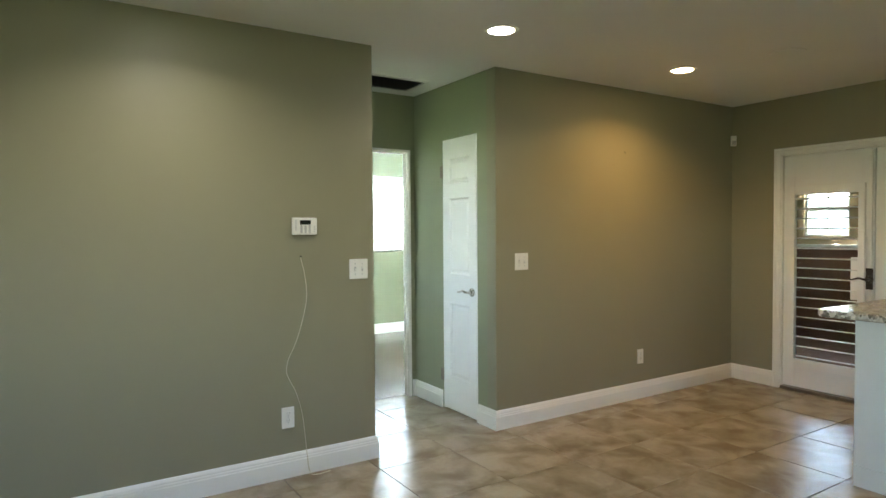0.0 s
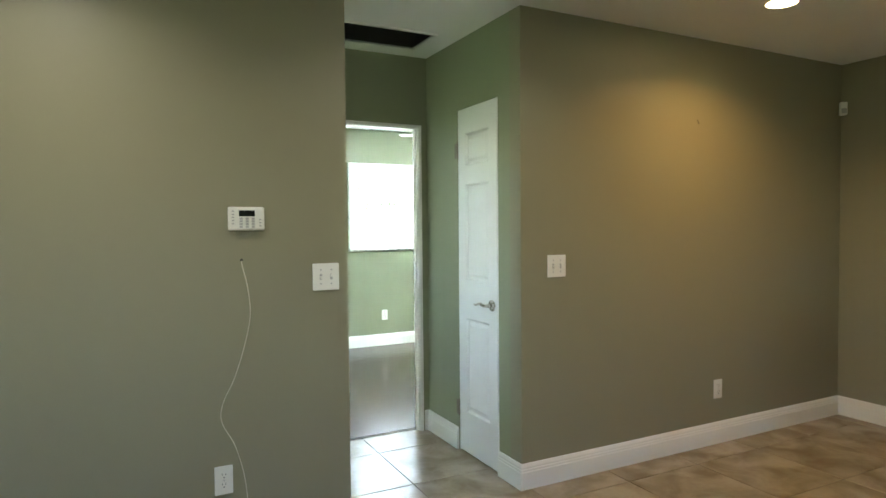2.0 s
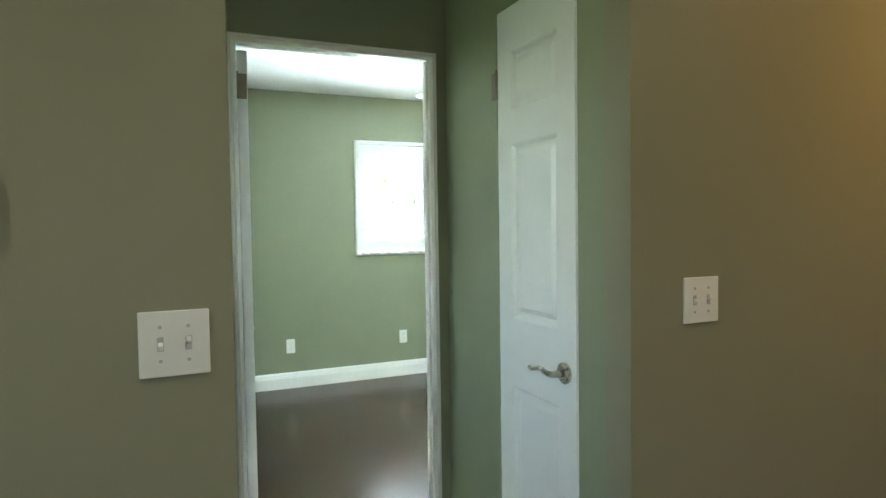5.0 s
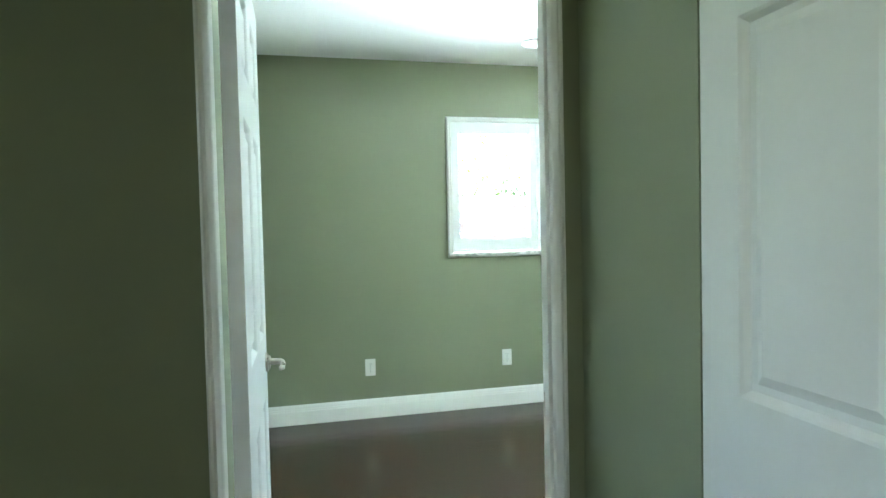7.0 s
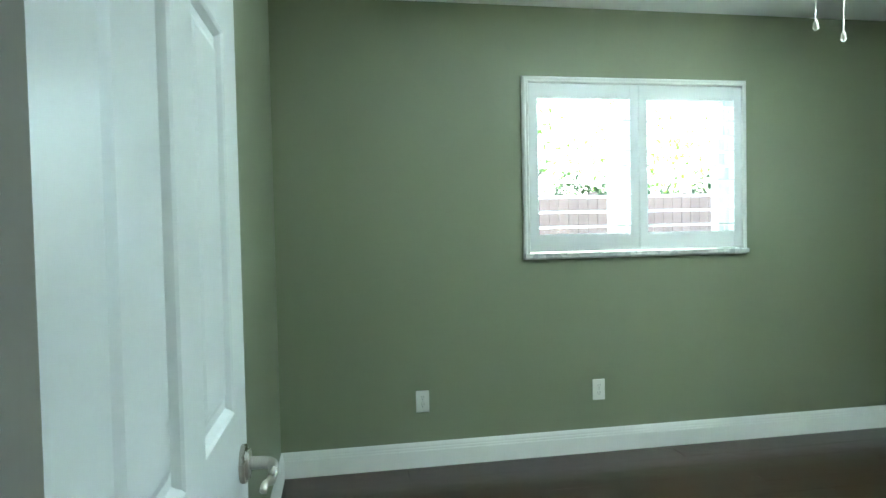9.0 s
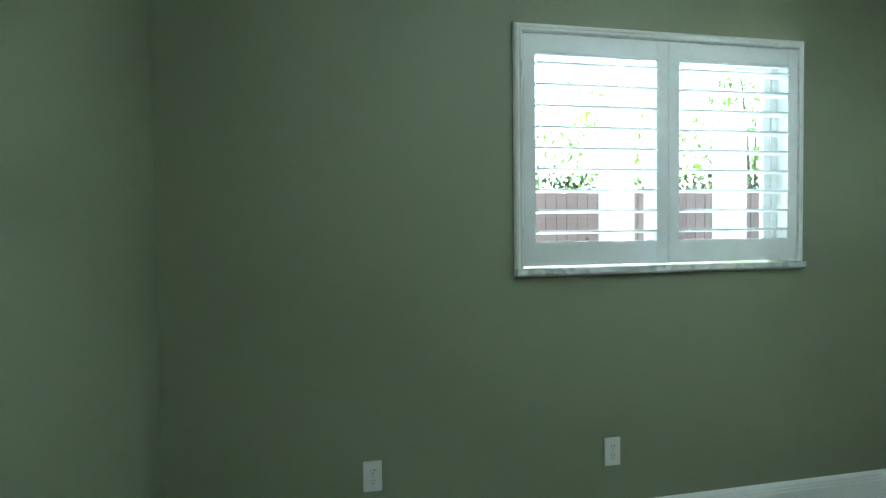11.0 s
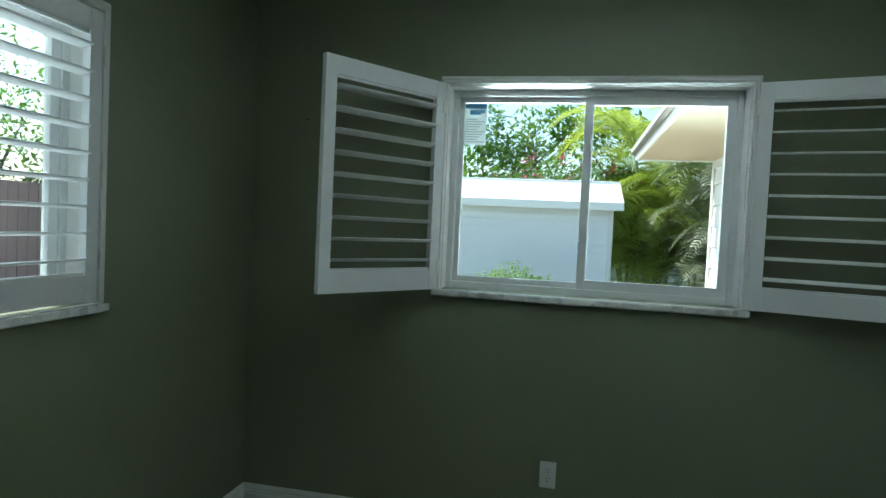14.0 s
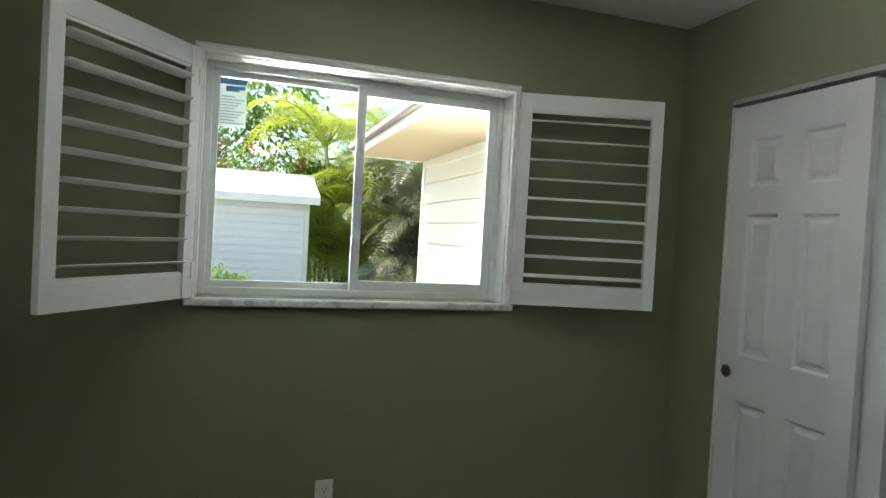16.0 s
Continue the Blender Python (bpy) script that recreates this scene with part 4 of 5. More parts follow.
box(bm, 3.806, 3.8195, -0.44, 1.84, 0.0, 0.11, 0.003)
part("toe_board", bm, CABINET, pen, "white base moulding")

# ---- outside ----
ground = setting("ground", box(bmesh.new(), -70, 90, -60, 100, -0.40, -0.15), GRASS, "grassy garden ground reaching far away", "ground")
setting("patio", box(bmesh.new(), -4.0, 11.8, 4.95, 11.6, -0.149, -0.13), PAVE, "pale concrete patio beside the house", "patio")
setting("slab", box(bmesh.new(), -2.75, 5.75, -3.55, 7.85, -0.128, -0.032), PAVE, "concrete floor slab of the house", "foundation")


def siding_wall(parent, m, length, z0, z1, pitch, material, tag="siding_board"):
    """Lapped boards: each a wedge board along x, the room's side at -y."""
    bm = bmesh.new()
    h = pitch - 0.009
    pts = [(0, -0.021, 0), (0, 0, 0), (0, 0, h), (0, -0.006, h)]
    a = [bm.verts.new(p) for p in pts]
    b = [bm.verts.new((length, p[1], p[2])) for p in pts]
    for k in range(4):
        bm.faces.new((a[k], a[(k + 1) % 4], b[(k + 1) % 4], b[k]))
    bm.faces.new(a[::-1])
    bm.faces.new(b)
    bmesh.ops.recalc_face_normals(bm, faces=bm.faces[:])
    me = mesh_of(tag, bm, material)
    z = z0
    while z < z1 - 0.02:
        ob = new(tag, me)
        ob.parent, ob.matrix_local = parent, m @ pose(0, 0, z)
        z += pitch


shed = thing("garden_shed", pose(13.9, 5.436, -0.15), "pale blue-grey sided garden shed with a white roof", "shed")
part("wall", box(bmesh.new(), 0.02, 2.2, 0.02, 2.86, 0, 2.02), SIDING, shed)
siding_wall(shed, pose(0.018, 2.86, 0, 0, 0, -90), 2.82, 0.05, 2.02, 0.13, SIDING)
for y in (-0.01, 2.81):
    part("corner_board", box(bmesh.new(), -0.012, 0.06, y, y + 0.08, 0, 2.02, 0.004), SIDING_WHITE, shed, "white corner board")
bm = bmesh.new()
prof = [(-0.20, 1.98), (-0.20, 2.08), (1.1, 2.52), (2.4, 2.08), (2.4, 1.98), (1.1, 2.40)]
a = [bm.verts.new((x, -0.16, z)) for x, z in prof]
b = [bm.verts.new((x, 3.05, z)) for x, z in prof]
for k in range(6):
    bm.faces.new((a[k], a[(k + 1) % 6], b[(k + 1) % 6], b[k]))
bm.faces.new(a[::-1])
bm.faces.new(b)
bmesh.ops.recalc_face_normals(bm, faces=bm.faces[:])
part("roof", bm, ROOF_WHITE, shed, "white coated shed roof")
part("ridge_cap", box(bmesh.new(), 1.04, 1.16, -0.17, 3.06, 2.49, 2.545, 0.01), ROOF_WHITE, shed)
part("fascia", box(bmesh.new(), -0.225, -0.202, -0.16, 3.05, 1.95, 2.085, 0.003), ROOF_WHITE, shed, "white fascia board")

wing = thing("house_wing", pose(5.73, 4.92, -0.15), "white sided house wing with a cream soffit", "house wing")
part("wall", box(bmesh.new(), 0.0, 2.90, -0.14, -0.02, 0, 2.24), SIDING_WHITE, wing)
part("wall", box(bmesh.new(), 0.0, 2.90, -5.3, -5.18, 0, 2.24), SIDING_WHITE, wing)
siding_wall(wing, pose(2.90, -0.018, 0, 0, 0, 180), 2.90, 0.05, 2.20, 0.18, SIDING_WHITE)
part("corner_board", box(bmesh.new(), 2.86, 2.925, -0.06, 0.012, 0, 2.24, 0.004), SIDING_WHITE, wing, "white corner board")
part("soffit", box(bmesh.new(), 0.0, 2.93, 0.0, 0.64, 2.245, 2.265), SOFFIT, wing, "cream soffit with warm bounce light in its colour")
part("frieze_board", box(bmesh.new(), 0.0, 2.92, -0.019, 0.010, 2.17, 2.244, 0.004), SIDING_WHITE, wing)
part("fascia", box(bmesh.new(), 0.0, 2.95, 0.641, 0.665, 2.235, 2.285, 0.003), SIDING_WHITE, wing, "white fascia board")
part("fascia", box(bmesh.new(), 2.931, 2.955, -5.3, 0.64, 2.235, 2.285, 0.003), SIDING_WHITE, wing, "white fascia board")
part("drip_edge", box(bmesh.new(), 0.0, 2.99, 0.60, 0.70, 2.287, 2.308, 0.004), STEEL, wing, "grey metal drip edge")
bm = bmesh.new()
prof = [(0.70, 2.310), (0.70, 2.335), (-2.4, 2.95), (-5.4, 2.335), (-5.4, 2.310)]
a = [bm.verts.new((0.0, y, z)) for y, z in prof]
b = [bm.verts.new((2.99, y, z)) for y, z in prof]
for k in range(5):
    bm.faces.new((a[k], a[(k + 1) % 5], b[(k + 1) % 5], b[k]))
bm.faces.new(a[::-1])
bm.faces.new(b)
bmesh.ops.recalc_face_normals(bm, faces=bm.faces[:])
part("roof", bm, ROOF_WHITE, wing)

# board fence behind the far window
fence = thing("board_fence", pose(-3.0, 12.6, -0.15), "dark red-brown wooden board fence", "fence")
plank = mesh_of("board", box(bmesh.new(), 0, 0.138, -0.01, 0.01, 0.03, 1.86, 0.004, seg=1), FENCE)
for k in range(96):
    o = new("board", plank)
    o.parent, o.matrix_local = fence, pose(k * 0.143, random.uniform(-0.004, 0.004), random.uniform(-0.012, 0.012))
for z in (0.4, 1.5):
    part("rail", box(bmesh.new(), 0, 13.7, 0.011, 0.05, z, z + 0.09, 0.004), FENCE, fence)
for k in range(7):
    part("post", box(bmesh.new(), k * 2.2, k * 2.2 + 0.09, 0.051, 0.14, 0, 1.9, 0.006), FENCE, fence)
for x, y in ((4.82, 9.7), (6.15, 10.1)):
    post = thing("porch_post", pose(x, y, -0.13), "white square porch post on the patio", "post")
    part("shaft", box(bmesh.new(), -0.10, 0.10, -0.10, 0.10, 0.16, 2.30, 0.008), SIDING_WHITE, post)
    part("plinth", box(bmesh.new(), -0.13, 0.13, -0.13, 0.13, 0, 0.16, 0.01), SIDING_WHITE, post)
    part("cap", box(bmesh.new(), -0.13, 0.13, -0.13, 0.13, 2.30, 2.40, 0.01), SIDING_WHITE, post)

# ---- plants ----


def leaves(points, size, seed, droop=0.3, aspect=0.45):
    """Many small folded leaves, one at each point, as one mesh."""
    rng = np.random.default_rng(seed)
    p = np.asarray(points)
    n = len(p)
    yaw, pit, s = rng.uniform(0, 2 * math.pi, n), rng.normal(-droop, 0.5, n), size * rng.uniform(0.6, 1.3, n)
    d = np.stack([np.cos(yaw) * np.cos(pit), np.sin(yaw) * np.cos(pit), np.sin(pit)], 1)
    side = np.stack([-np.sin(yaw), np.cos(yaw), rng.normal(0, 0.4, n)], 1)
    side /= np.linalg.norm(side, axis=1)[:, None]
    up = np.cross(side, d)
    s = s[:, None]
    v = np.stack([p, p + d * s * 0.5 + side * s * aspect * 0.5 + up * s * 0.08, p + d * s, p + d * s * 0.5 - side * s * aspect * 0.5 + up * s * 0.08, p + d * s * 0.5], 1).reshape(-1, 3)
    base = np.arange(n)[:, None] * 5
    f = np.concatenate([base + np.array([0, 1, 4]), base + np.array([1, 2, 4]), base + np.array([0, 4, 3]), base + np.array([4, 2, 3])], 0)
    me = bpy.data.meshes.new("leaves")
    me.from_pydata(v.tolist(), [], f.tolist())
    me.update()
    return me


def crown_points(rng, lobes, n):
    """Points thick in the shells of several uneven lobes (x, y, z, radius)."""
    out = []
    w = np.array([l[3] ** 2 for l in lobes])
    pick = rng.choice(len(lobes), n, p=w / w.sum())
    for k in pick:
        x, y, z, r = lobes[k]
        d = rng.normal(size=3)
        d /= np.linalg.norm(d)
        rr = r * (0.55 + 0.5 * rng.random() ** 0.6) * (1 + 0.22 * math.sin(5 * d[0] + 3 * d[2] + k))
        out.append((x + d[0] * rr, y + d[1] * rr, z + d[2] * rr * 0.8))
    return out


def leafy(name, m, lobes, n, size, material, label, category, seed, trunk=None, flowers=0, flower_size=0.07):
    """A tree or bush: trunk and limbs to each lobe, a crown of leaves, and flowers when asked."""
    th = thing(name, m, label, category)
    rng = np.random.default_rng(seed)
    bm = bmesh.new()
    top = trunk or 0.15
    tube(bm, smooth_line([(0, 0, 0), (0.03, 0.02, top * 0.5), (0.0, 0.05, top)], 4), [0.05 + 0.05 * top * (1 - k / 9) for k in range(9)], 8)
    for x, y, z, r in lobes:
        tube(bm, smooth_line([(0, 0.05, top * 0.9), (x * 0.5, y * 0.5, (top + z) * 0.52), (x, y, z)], 3), [0.04, 0.034, 0.03, 0.026, 0.02, 0.014, 0.008], 6)
    part("trunk", bm, BARK, th, "brown woody trunk and limbs")
    me = leaves(crown_points(rng, lobes, n), size, seed)
    me.materials.append(material)
    c = new("crown", me)
    c.parent = th
    tagged(c, kind="stuff")
    if flowers:
        centres = crown_points(rng, [(x, y, z, r * 1.08) for x, y, z, r in lobes], max(6, flowers // 14))
        pts = [tuple(np.array(p) + rng.normal(0, 0.07, 3)) for p in centres for _ in range(14)]
        me = leaves(pts, flower_size, seed + 1, 0.0, 0.9)
        me.materials.append(FLOWER)
        f = new("blossom", me)
        f.parent = th
        tagged(f, "clusters of pink bracts", kind="stuff")
    return th


def frond_mesh(length, seed, pairs=30):
    """An arching feather frond: x outwards, z up."""
    rng = np.random.default_rng(seed)
    bm = bmesh.new()
    line = []
    for k in range(15):
        t = k / 14
        line.append(Vector((length * (t * 0.92 - 0.12 * t ** 3), 0.05 * math.sin(3 * t + seed), length * (0.62 * t - 0.72 * t * t - 0.12 * t ** 4))))
    tube(bm, line, [0.014 * (1 - 0.8 * k / 14) for k in range(15)], 5)
    for i in range(pairs):
        t = 0.14 + 0.86 * i / (pairs - 1)
        k = min(13, int(t * 14))
        p = line[k].lerp(line[k + 1], t * 14 - k)
        d = (line[k + 1] - line[k]).normalized()
        ll = length * 0.34 * math.sin(math.pi * (0.16 + 0.76 * t)) * rng.uniform(0.85, 1.1)
        for s in (-1, 1):
            o = (Vector((0, s, 0)) * 0.80 + d * 0.60 + Vector((0, 0, 0.22 - 0.1 * rng.random()))).normalized()
            w = d * 0.013
            mid = p + o * ll * 0.5 + Vector((0, 0, 0.01))
            end = p + o * ll + Vector((0, 0, -ll * rng.uniform(0.18, 0.4)))
            a, b, c, e, f = bm.verts.new(p - w * 0.5), bm.verts.new(p + w * 0.5), bm.verts.new(mid + w), bm.verts.new(mid - w), bm.verts.new(end)
            bm.faces.new((a, b, c, e))
            bm.faces.new((e, c, f))
    return bm


FRONDS = [mesh_of("frond", frond_mesh(1.55, k), PALM) for k in range(3)]
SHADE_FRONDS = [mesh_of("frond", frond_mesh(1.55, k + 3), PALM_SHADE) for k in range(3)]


def palm(m, canes, label, seed, scale=1.0, fronds=FRONDS):
    """An areca clump: several leaning canes, each with arching fronds."""
    th = thing("areca_palm", m, label, "palm", "areca palms")
    rng = random.Random(seed)
    for k in range(canes):
        a = 2 * math.pi * k / canes + rng.uniform(-0.4, 0.4)
        h = scale * (0.45 + 2.05 * ((k * 0.618 + 0.3) % 1.0)) * rng.uniform(0.9, 1.1)
        r = 0.16 + 0.16 * h
        foot = Vector((0.16 * math.cos(a), 0.16 * math.sin(a), 0))
        tip = Vector((r * math.cos(a), r * math.sin(a), h))
        bm = tube(bmesh.new(), smooth_line([foot, foot.lerp(tip, 0.5) + Vector((0, 0, 0.08)), tip], 4), 0.032, 7)
        part("cane", bm, CANE, th, "ringed green-brown cane")
        n = rng.randint(6, 8)
        for j in range(n):
            f = new("frond", fronds[(j + k) % 3])
            f.parent = th
            f.matrix_local = Matrix.Translation(tip) @ pose(0, 0, 0, rng.uniform(-12, 12), rng.uniform(-38, 12), 360 * j / n + rng.uniform(-18, 18)) @ Matrix.Scale(scale * rng.uniform(0.75, 1.1), 4)
    return th


palm(pose(16.6, 4.35, -0.15), 12, "yellow-green areca palm clump beside the shed", 3, 1.5)
palm(pose(14.4, 3.35, -0.15), 8, "areca palm clump, shade in its colour, behind the house wing", 8, 1.15, SHADE_FRONDS)
palm(pose(15.7, 4.55, -0.15), 6, "low yellow-green areca palm beside the shed", 5, 0.85)
palm(pose(18.8, 4.7, -0.15), 9, "tall yellow-green areca palm behind the shed", 12, 1.35)
palm(pose(15.2, 2.3, -0.15), 8, "areca palm clump with deep shade in its frond colour", 21, 1.5, SHADE_FRONDS)
leafy("broadleaf_tree", pose(18.6, 8.2, -0.15), [(0, 0, 3.3, 0.9), (-0.6, -0.7, 3.1, 0.8), (0.4, -1.3, 3.9, 1.0), (-0.2, 0.5, 4.2, 0.8), (0.0, -2.4, 4.5, 1.0)], 3800, 0.20, LEAF, "broad-leaved green tree behind the shed", "tree", 5, trunk=1.9)
leafy("bougainvillea", pose(16.9, 6.7, -0.15), [(0, 0, 2.55, 0.75), (0.1, -0.9, 2.7, 0.7), (0, 0.8, 2.4, 0.6), (0.2, -1.6, 2.6, 0.6)], 4200, 0.12, LEAF, "pink-flowering bougainvillea above the shed roof", "bush", 7, trunk=1.2, flowers=800)
leafy("garden_bush", pose(12.6, 6.95, -0.15), [(0, 0, 0.72, 0.36), (0, 0.36, 0.62, 0.32), (0.05, -0.34, 0.60, 0.30), (0, 0, 0.3, 0.35)], 2400, 0.085, LEAF_LIGHT, "small light green bush in front of the shed", "bush", 9)
leafy("flowering_bush", pose(16.2, 9.6, -0.15), [(0, 0, 0.6, 0.42), (0.1, 0.6, 0.55, 0.4), (0, -0.45, 0.5, 0.35)], 1700, 0.10, LEAF_LIGHT, "low bush with pink flowers by the white fence", "bush", 15, flowers=300, flower_size=0.08)
leafy("flowering_bush", pose(19.6, 11.0, -0.15), [(0, 0, 1.3, 0.6), (0.1, 0.9, 1.2, 0.5)], 1500, 0.12, LEAF_LIGHT, "pink-flowering bush behind the white fence", "bush", 16, trunk=0.6, flowers=300, flower_size=0.09)
leafy("round_tree", pose(25, 12.1, -0.15), [(0, 0, 1.9, 0.9), (0.2, -0.9, 1.6, 0.8), (0, 0.2, 2.6, 0.6)], 2200, 0.2, LEAF, "leafy garden tree beyond the white fence", "tree", 17, trunk=0.9)
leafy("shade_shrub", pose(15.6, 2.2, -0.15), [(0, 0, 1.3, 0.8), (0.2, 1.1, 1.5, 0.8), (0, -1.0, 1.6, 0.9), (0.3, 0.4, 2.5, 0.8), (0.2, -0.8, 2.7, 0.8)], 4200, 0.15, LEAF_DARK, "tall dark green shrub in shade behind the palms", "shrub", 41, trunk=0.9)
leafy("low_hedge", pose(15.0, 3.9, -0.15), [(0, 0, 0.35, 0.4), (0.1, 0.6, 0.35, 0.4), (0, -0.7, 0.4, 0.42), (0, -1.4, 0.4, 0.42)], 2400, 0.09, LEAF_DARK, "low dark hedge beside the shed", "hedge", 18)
for k, (x, h) in enumerate(((-2.2, 2.6), (0.2, 2.9), (2.6, 2.5), (4.9, 3.0), (7.2, 2.7), (9.6, 3.1), (11.6, 2.8))):
    leafy("boundary_tree", pose(x, 13.9, -0.15), [(0, 0, h, 1.0), (-0.9, 0.1, h - 0.5, 0.85), (0.9, 0.2, h - 0.3, 0.9), (0.1, 0, h - 1.0, 0.8), (-0.3, 0, h + 0.9, 0.7)], 2000, 0.115, LEAF if k % 2 else LEAF_LIGHT, "leafy tree behind the board fence", "tree", 30 + k, trunk=1.2)
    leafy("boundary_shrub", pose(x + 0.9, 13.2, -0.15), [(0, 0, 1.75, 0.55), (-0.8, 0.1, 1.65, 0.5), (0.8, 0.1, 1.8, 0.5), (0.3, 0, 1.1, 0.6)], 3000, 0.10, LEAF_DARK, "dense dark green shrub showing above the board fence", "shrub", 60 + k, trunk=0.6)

# white vinyl picket fence
pf = thing("picket_fence", pose(17.6, 8.6, -0.15), "white vinyl privacy fence with ball-topped posts", "fence")
for k in range(5):
    part("post", box(bmesh.new(), -0.07, 0.07, k * 1.2 - 0.07, k * 1.2 + 0.07, 0, 1.62, 0.006), SIDING_WHITE, pf)
    bm = bmesh.new()
    bmesh.ops.create_uvsphere(bm, u_segments=16, v_segments=10, radius=0.085, matrix=pose(0, k * 1.2, 1.72))
    disc(bm, 0.05, 0.06, pose(0, k * 1.2, 1.64), 14)
    part("ball_cap", bm, SIDING_WHITE, pf, "white ball finial")
for k in range(4):
    for j in range(7):
        y = k * 1.2 + 0.08 + j * 0.149
        part("picket", box(bmesh.new(), -0.018, 0.018, y, y + 0.142, 0.08, 1.50, 0.004), SIDING_WHITE, pf)
    part("rail", box(bmesh.new(), -0.03, 0.03, k * 1.2 + 0.07, k * 1.2 + 1.13, 1.49, 1.56, 0.005), SIDING_WHITE, pf)

rail = thing("white_railing", pose(21.0, 3.2, -0.15), "white porch railing in the distance", "railing")
for z in (0.45, 1.15):
    part("rail", box(bmesh.new(), -0.03, 0.03, 0, 2.6, z, z + 0.07, 0.005), SIDING_WHITE, rail)
for k in range(14):
    part("baluster", box(bmesh.new(), -0.015, 0.015, k * 0.2, k * 0.2 + 0.03, 0.0, 1.15), SIDING_WHITE, rail)
far = thing("neighbour_house", pose(24.0, -2.0, -0.15), "white neighbour house behind the palms", "house")
part("wall", box(bmesh.new(), 0, 6, 0, 9.0, 0, 2.6), SIDING_WHITE, far)
part("roof", box(bmesh.new(), -0.5, 6.5, -0.5, 9.5, 2.61, 2.85, 0.03), ROOF_WHITE, far)
for y in (5.2, 6.9):
    wnd = part("window", box(bmesh.new(), -0.03, -0.001, y, y + 1.0, 0.9, 2.1, 0.005), SIDING_WHITE, far)
    part("pane", box(bmesh.new(), -0.036, -0.031, y + 0.08, y + 0.92, 0.98, 2.02), SCREEN, wnd, "dark window glass")
far2 = thing("neighbour_house", pose(30.0, 14.0, -0.15), "pale gabled neighbour house beyond the white fence", "house")
part("wall", box(bmesh.new(), 0, 6, 0, 8.0, 0, 2.7), SIDING, far2)
bm = bmesh.new()
prof = [(-0.5, 2.66), (4.0, 4.6), (8.5, 2.66), (8.5, 2.56), (-0.5, 2.56)]
a = [bm.verts.new((-0.4, y, z)) for y, z in prof]
b = [bm.verts.new((6.4, y, z)) for y, z in prof]
for k in range(5):
    bm.faces.new((a[k], a[(k + 1) % 5], b[(k + 1) % 5], b[k]))
bm.faces.new(a[::-1])
bm.faces.new(b)
bmesh.ops.recalc_face_normals(bm, faces=bm.faces[:])
part("roof", bm, ROOF_WHITE, far2)

# sunroom beyond the kitchen door
porch = thing("sunroom_wall", pose(8.49, -0.26, -0.15), "tan sunroom wall with windows above a dark brown band", "wall")
bm = bmesh.new()
HOLES = ((3.50, 4.12), (4.22, 4.76))
box(bm, 0, 0.12, 0, 5.03, 1.285, 1.40)
box(bm, 0, 0.12, 0, 5.03, 2.08, 2.24)
for y0, y1 in ((0, 3.50), (4.12, 4.22), (4.76, 5.03)):
    box(bm, 0, 0.12, y0, y1, 1.40, 2.08)
part("upper_wall", bm, TAN_WALL, porch, "tan stucco wall")
part("lower_panel", box(bmesh.new(), 0.0, 0.12, 0, 5.03, 0.0, 1.283), BROWN_PANEL, porch, "dark brown panel")
part("window_ledge", box(bmesh.new(), -0.05, -0.001, 3.4, 4.9, 1.26, 1.30, 0.006), SIDING_WHITE, porch, "white ledge")
for y0, y1 in HOLES:
    bm = bmesh.new()
    ym = (y0 + y1) / 2
    for a, b, c, d in ((y0, y0 + 0.03, 1.40, 2.08), (y1 - 0.03, y1, 1.40, 2.08), (y0 + 0.03, y1 - 0.03, 1.40, 1.43), (y0 + 0.03, y1 - 0.03, 2.05, 2.08), (y0 + 0.03, y1 - 0.03, 1.72, 1.76)):
        box(bm, 0.03, 0.08, a, b, c, d)
    for c, d in ((1.43, 1.72), (1.76, 2.05)):
        box(bm, 0.04, 0.07, ym - 0.007, ym + 0.007, c, d)
    part("window_frame", bm, VINYL, porch, "white window frame with a glazing bar")
setting("porch_floor", box(bmesh.new(), 5.62, 8.62, -0.26, 4.77, -0.149, -0.06), BROWN_PANEL, "dark brown sunroom floor", "floor")

# ---- floors, piece by piece ----
floor_t = setting("floor", box(bmesh.new(), -2.6, 5.60, -3.4, 4.735, -0.031, -0.0035), GROUT, "beige stone-look tile floor with brown clouding", "floor")
P, X0, Y0, J = 0.508, 2.338, 3.925, 0.0045


def tile_mesh(w, d):
    bm = bmesh.new()
    c = 0.0025
    lo = [bm.verts.new(p) for p in ((0, 0, -0.008), (w, 0, -0.008), (w, d, -0.008), (0, d, -0.008))]
    mid = [bm.verts.new(p) for p in ((0, 0, -c), (w, 0, -c), (w, d, -c), (0, d, -c))]
    hi = [bm.verts.new(p) for p in ((c, c, 0), (w - c, c, 0), (w - c, d - c, 0), (c, d - c, 0))]
    for a, b in ((lo, mid), (mid, hi)):
        for k in range(4):
            bm.faces.new((a[k], a[(k + 1) % 4], b[(k + 1) % 4], b[k]))
    bm.faces.new(hi)
    bmesh.ops.recalc_face_normals(bm, faces=bm.faces[:])
    return mesh_of("tile", bm, TILE)


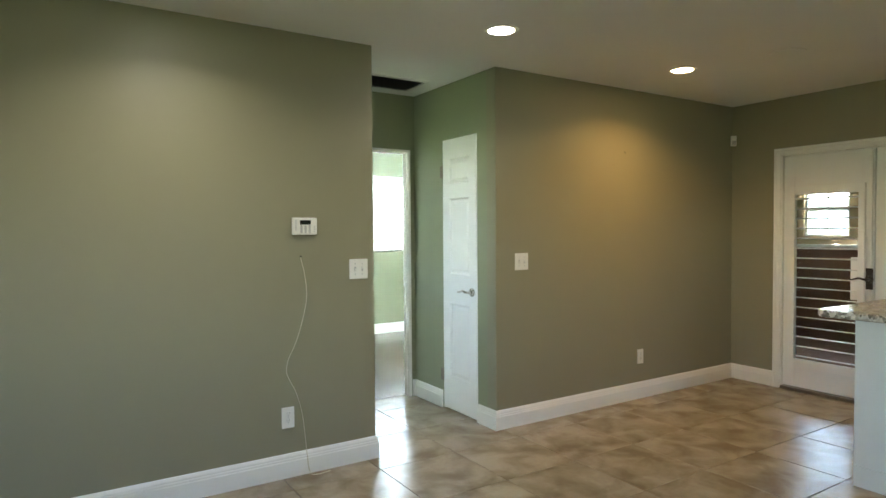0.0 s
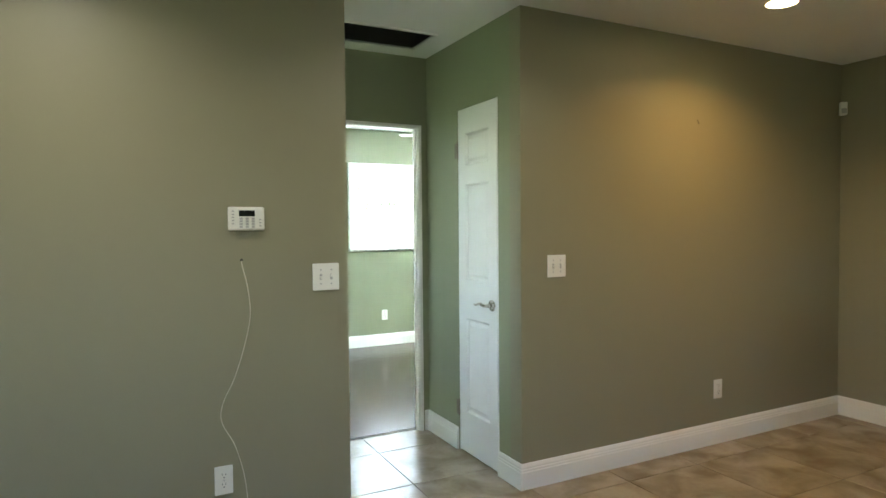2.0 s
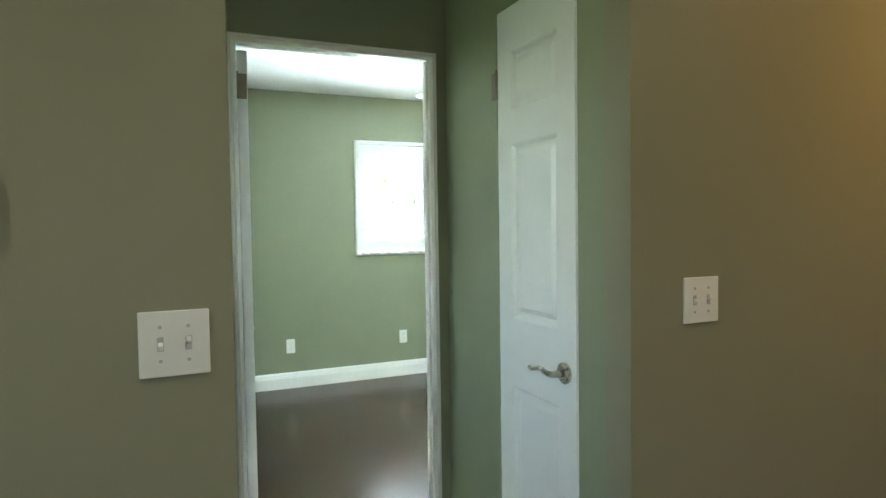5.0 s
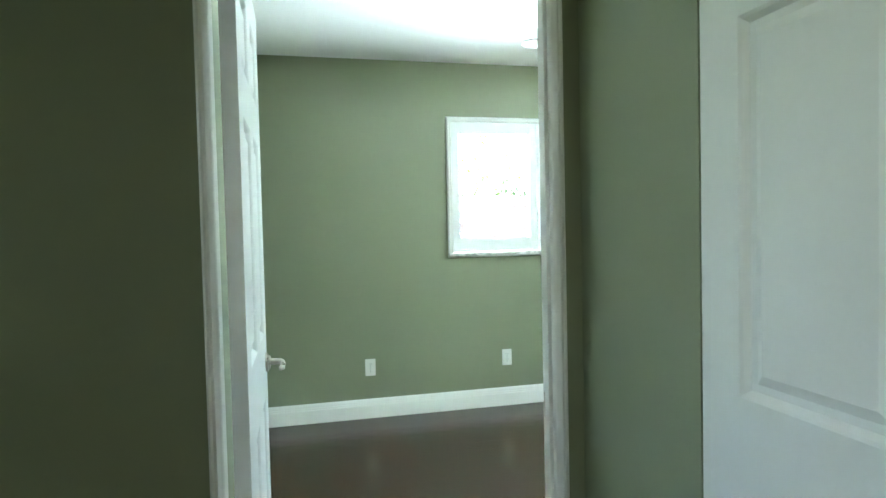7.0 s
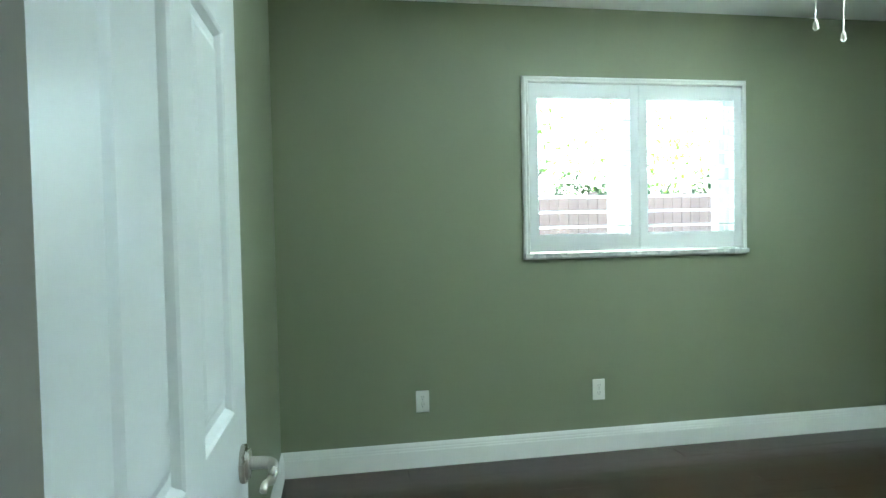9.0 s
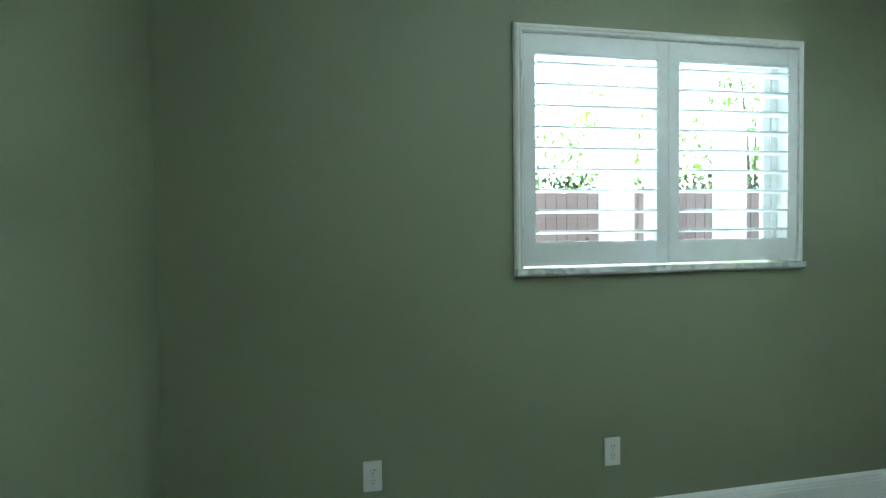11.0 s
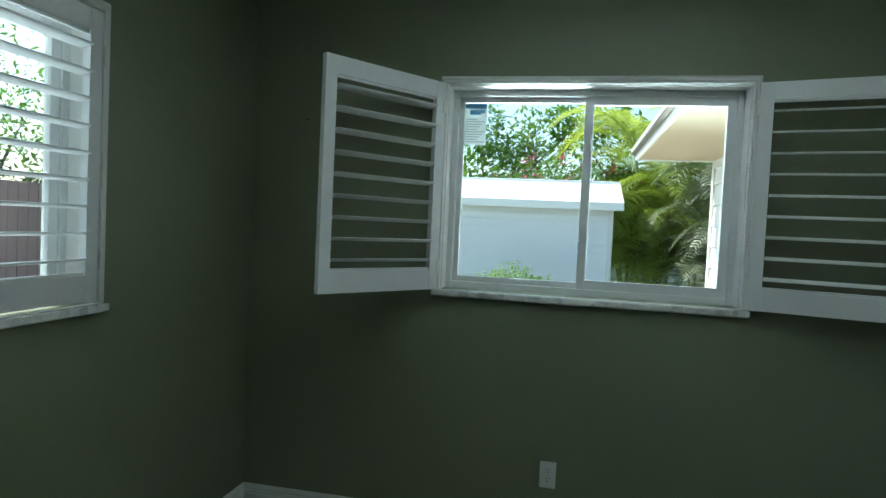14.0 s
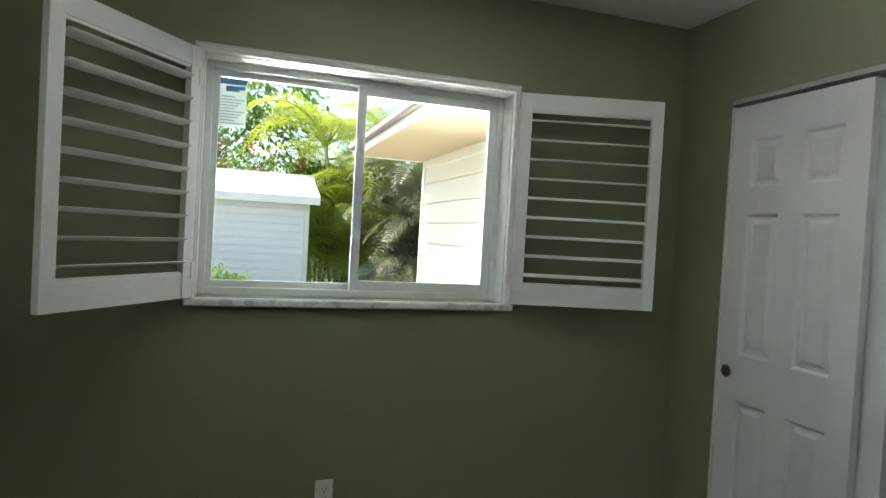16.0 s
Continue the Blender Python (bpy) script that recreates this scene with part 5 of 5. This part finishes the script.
full, cut = tile_mesh(P - J, P - J), tile_mesh(P - J, 4.728 - (Y0 + P) - J)
for i in range(-10, 7):
    for j in range(-15, 2):
        x, y = X0 + i * P, Y0 + j * P
        if x < -2.61 - P or x > 5.6 or y < -3.4 - P or (j >= 0 and not (0.2 < x < 2.4)) or x + P > 5.9:
            continue
        ob = new("tile", cut if j == 1 else full)
        ob.parent = floor_t
        ob.matrix_local = pose(x + J / 2, y + J / 2, random.uniform(-0.0004, 0.0004))
floor_w = setting("floor_bedroom", box(bmesh.new(), 1.85, 5.56, 3.72, 7.65, -0.031, -0.006), WOOD, "dark walnut plank floor with a satin sheen", "floor")
PW = 0.128
cache = {}
row = 0
y = 3.86
while y < 7.62:
    xa = 1.86 if y > 4.73 else 2.91
    x = xa - random.choice((0.1, 0.3, 0.6, 0.8))
    while x < 5.54:
        n = random.choice((0.9, 1.2, 1.2, 1.5))
        s, e = max(x, xa), min(x + n, 5.55)
        ln = round(e - s, 2)
        if ln > 0.04:
            if ln not in cache:
                bm = bmesh.new()
                c = 0.0006
                lo = [bm.verts.new(p) for p in ((0, 0, -0.005), (ln - 0.0004, 0, -0.005), (ln - 0.0004, PW - 0.0004, -0.005), (0, PW - 0.0004, -0.005))]
                mid = [bm.verts.new((v.co.x, v.co.y, -c)) for v in lo]
                hi = [bm.verts.new(p) for p in ((c, c, 0), (ln - 0.0004 - c, c, 0), (ln - 0.0004 - c, PW - 0.0004 - c, 0), (c, PW - 0.0004 - c, 0))]
                for a, b in ((lo, mid), (mid, hi)):
                    for k in range(4):
                        bm.faces.new((a[k], a[(k + 1) % 4], b[(k + 1) % 4], b[k]))
                bm.faces.new(hi)
                bmesh.ops.recalc_face_normals(bm, faces=bm.faces[:])
                cache[ln] = mesh_of("plank", bm, WOOD)
            ob = new("plank", cache[ln])
            ob.parent, ob.matrix_local = floor_w, pose(s, y, random.uniform(-0.0004, 0.0))
        x += n
    y += PW
    if y < 4.735 < y + PW:
        y = 4.735

# shade smooth what is round
for ob in bpy.data.objects:
    if ob.type == "MESH" and ob.name.split(".")[0] in ("lever", "rose", "louver", "cable_run", "ball_cap", "trunk", "cane", "pull_chain", "chain_knob", "motor_housing", "canopy"):
        ob.data.polygons.foreach_set("use_smooth", [True] * len(ob.data.polygons))
        if ob.name.split(".")[0] in ("rose", "motor_housing", "canopy", "louver"):
            ob.data.set_sharp_from_angle(angle=radians(35))
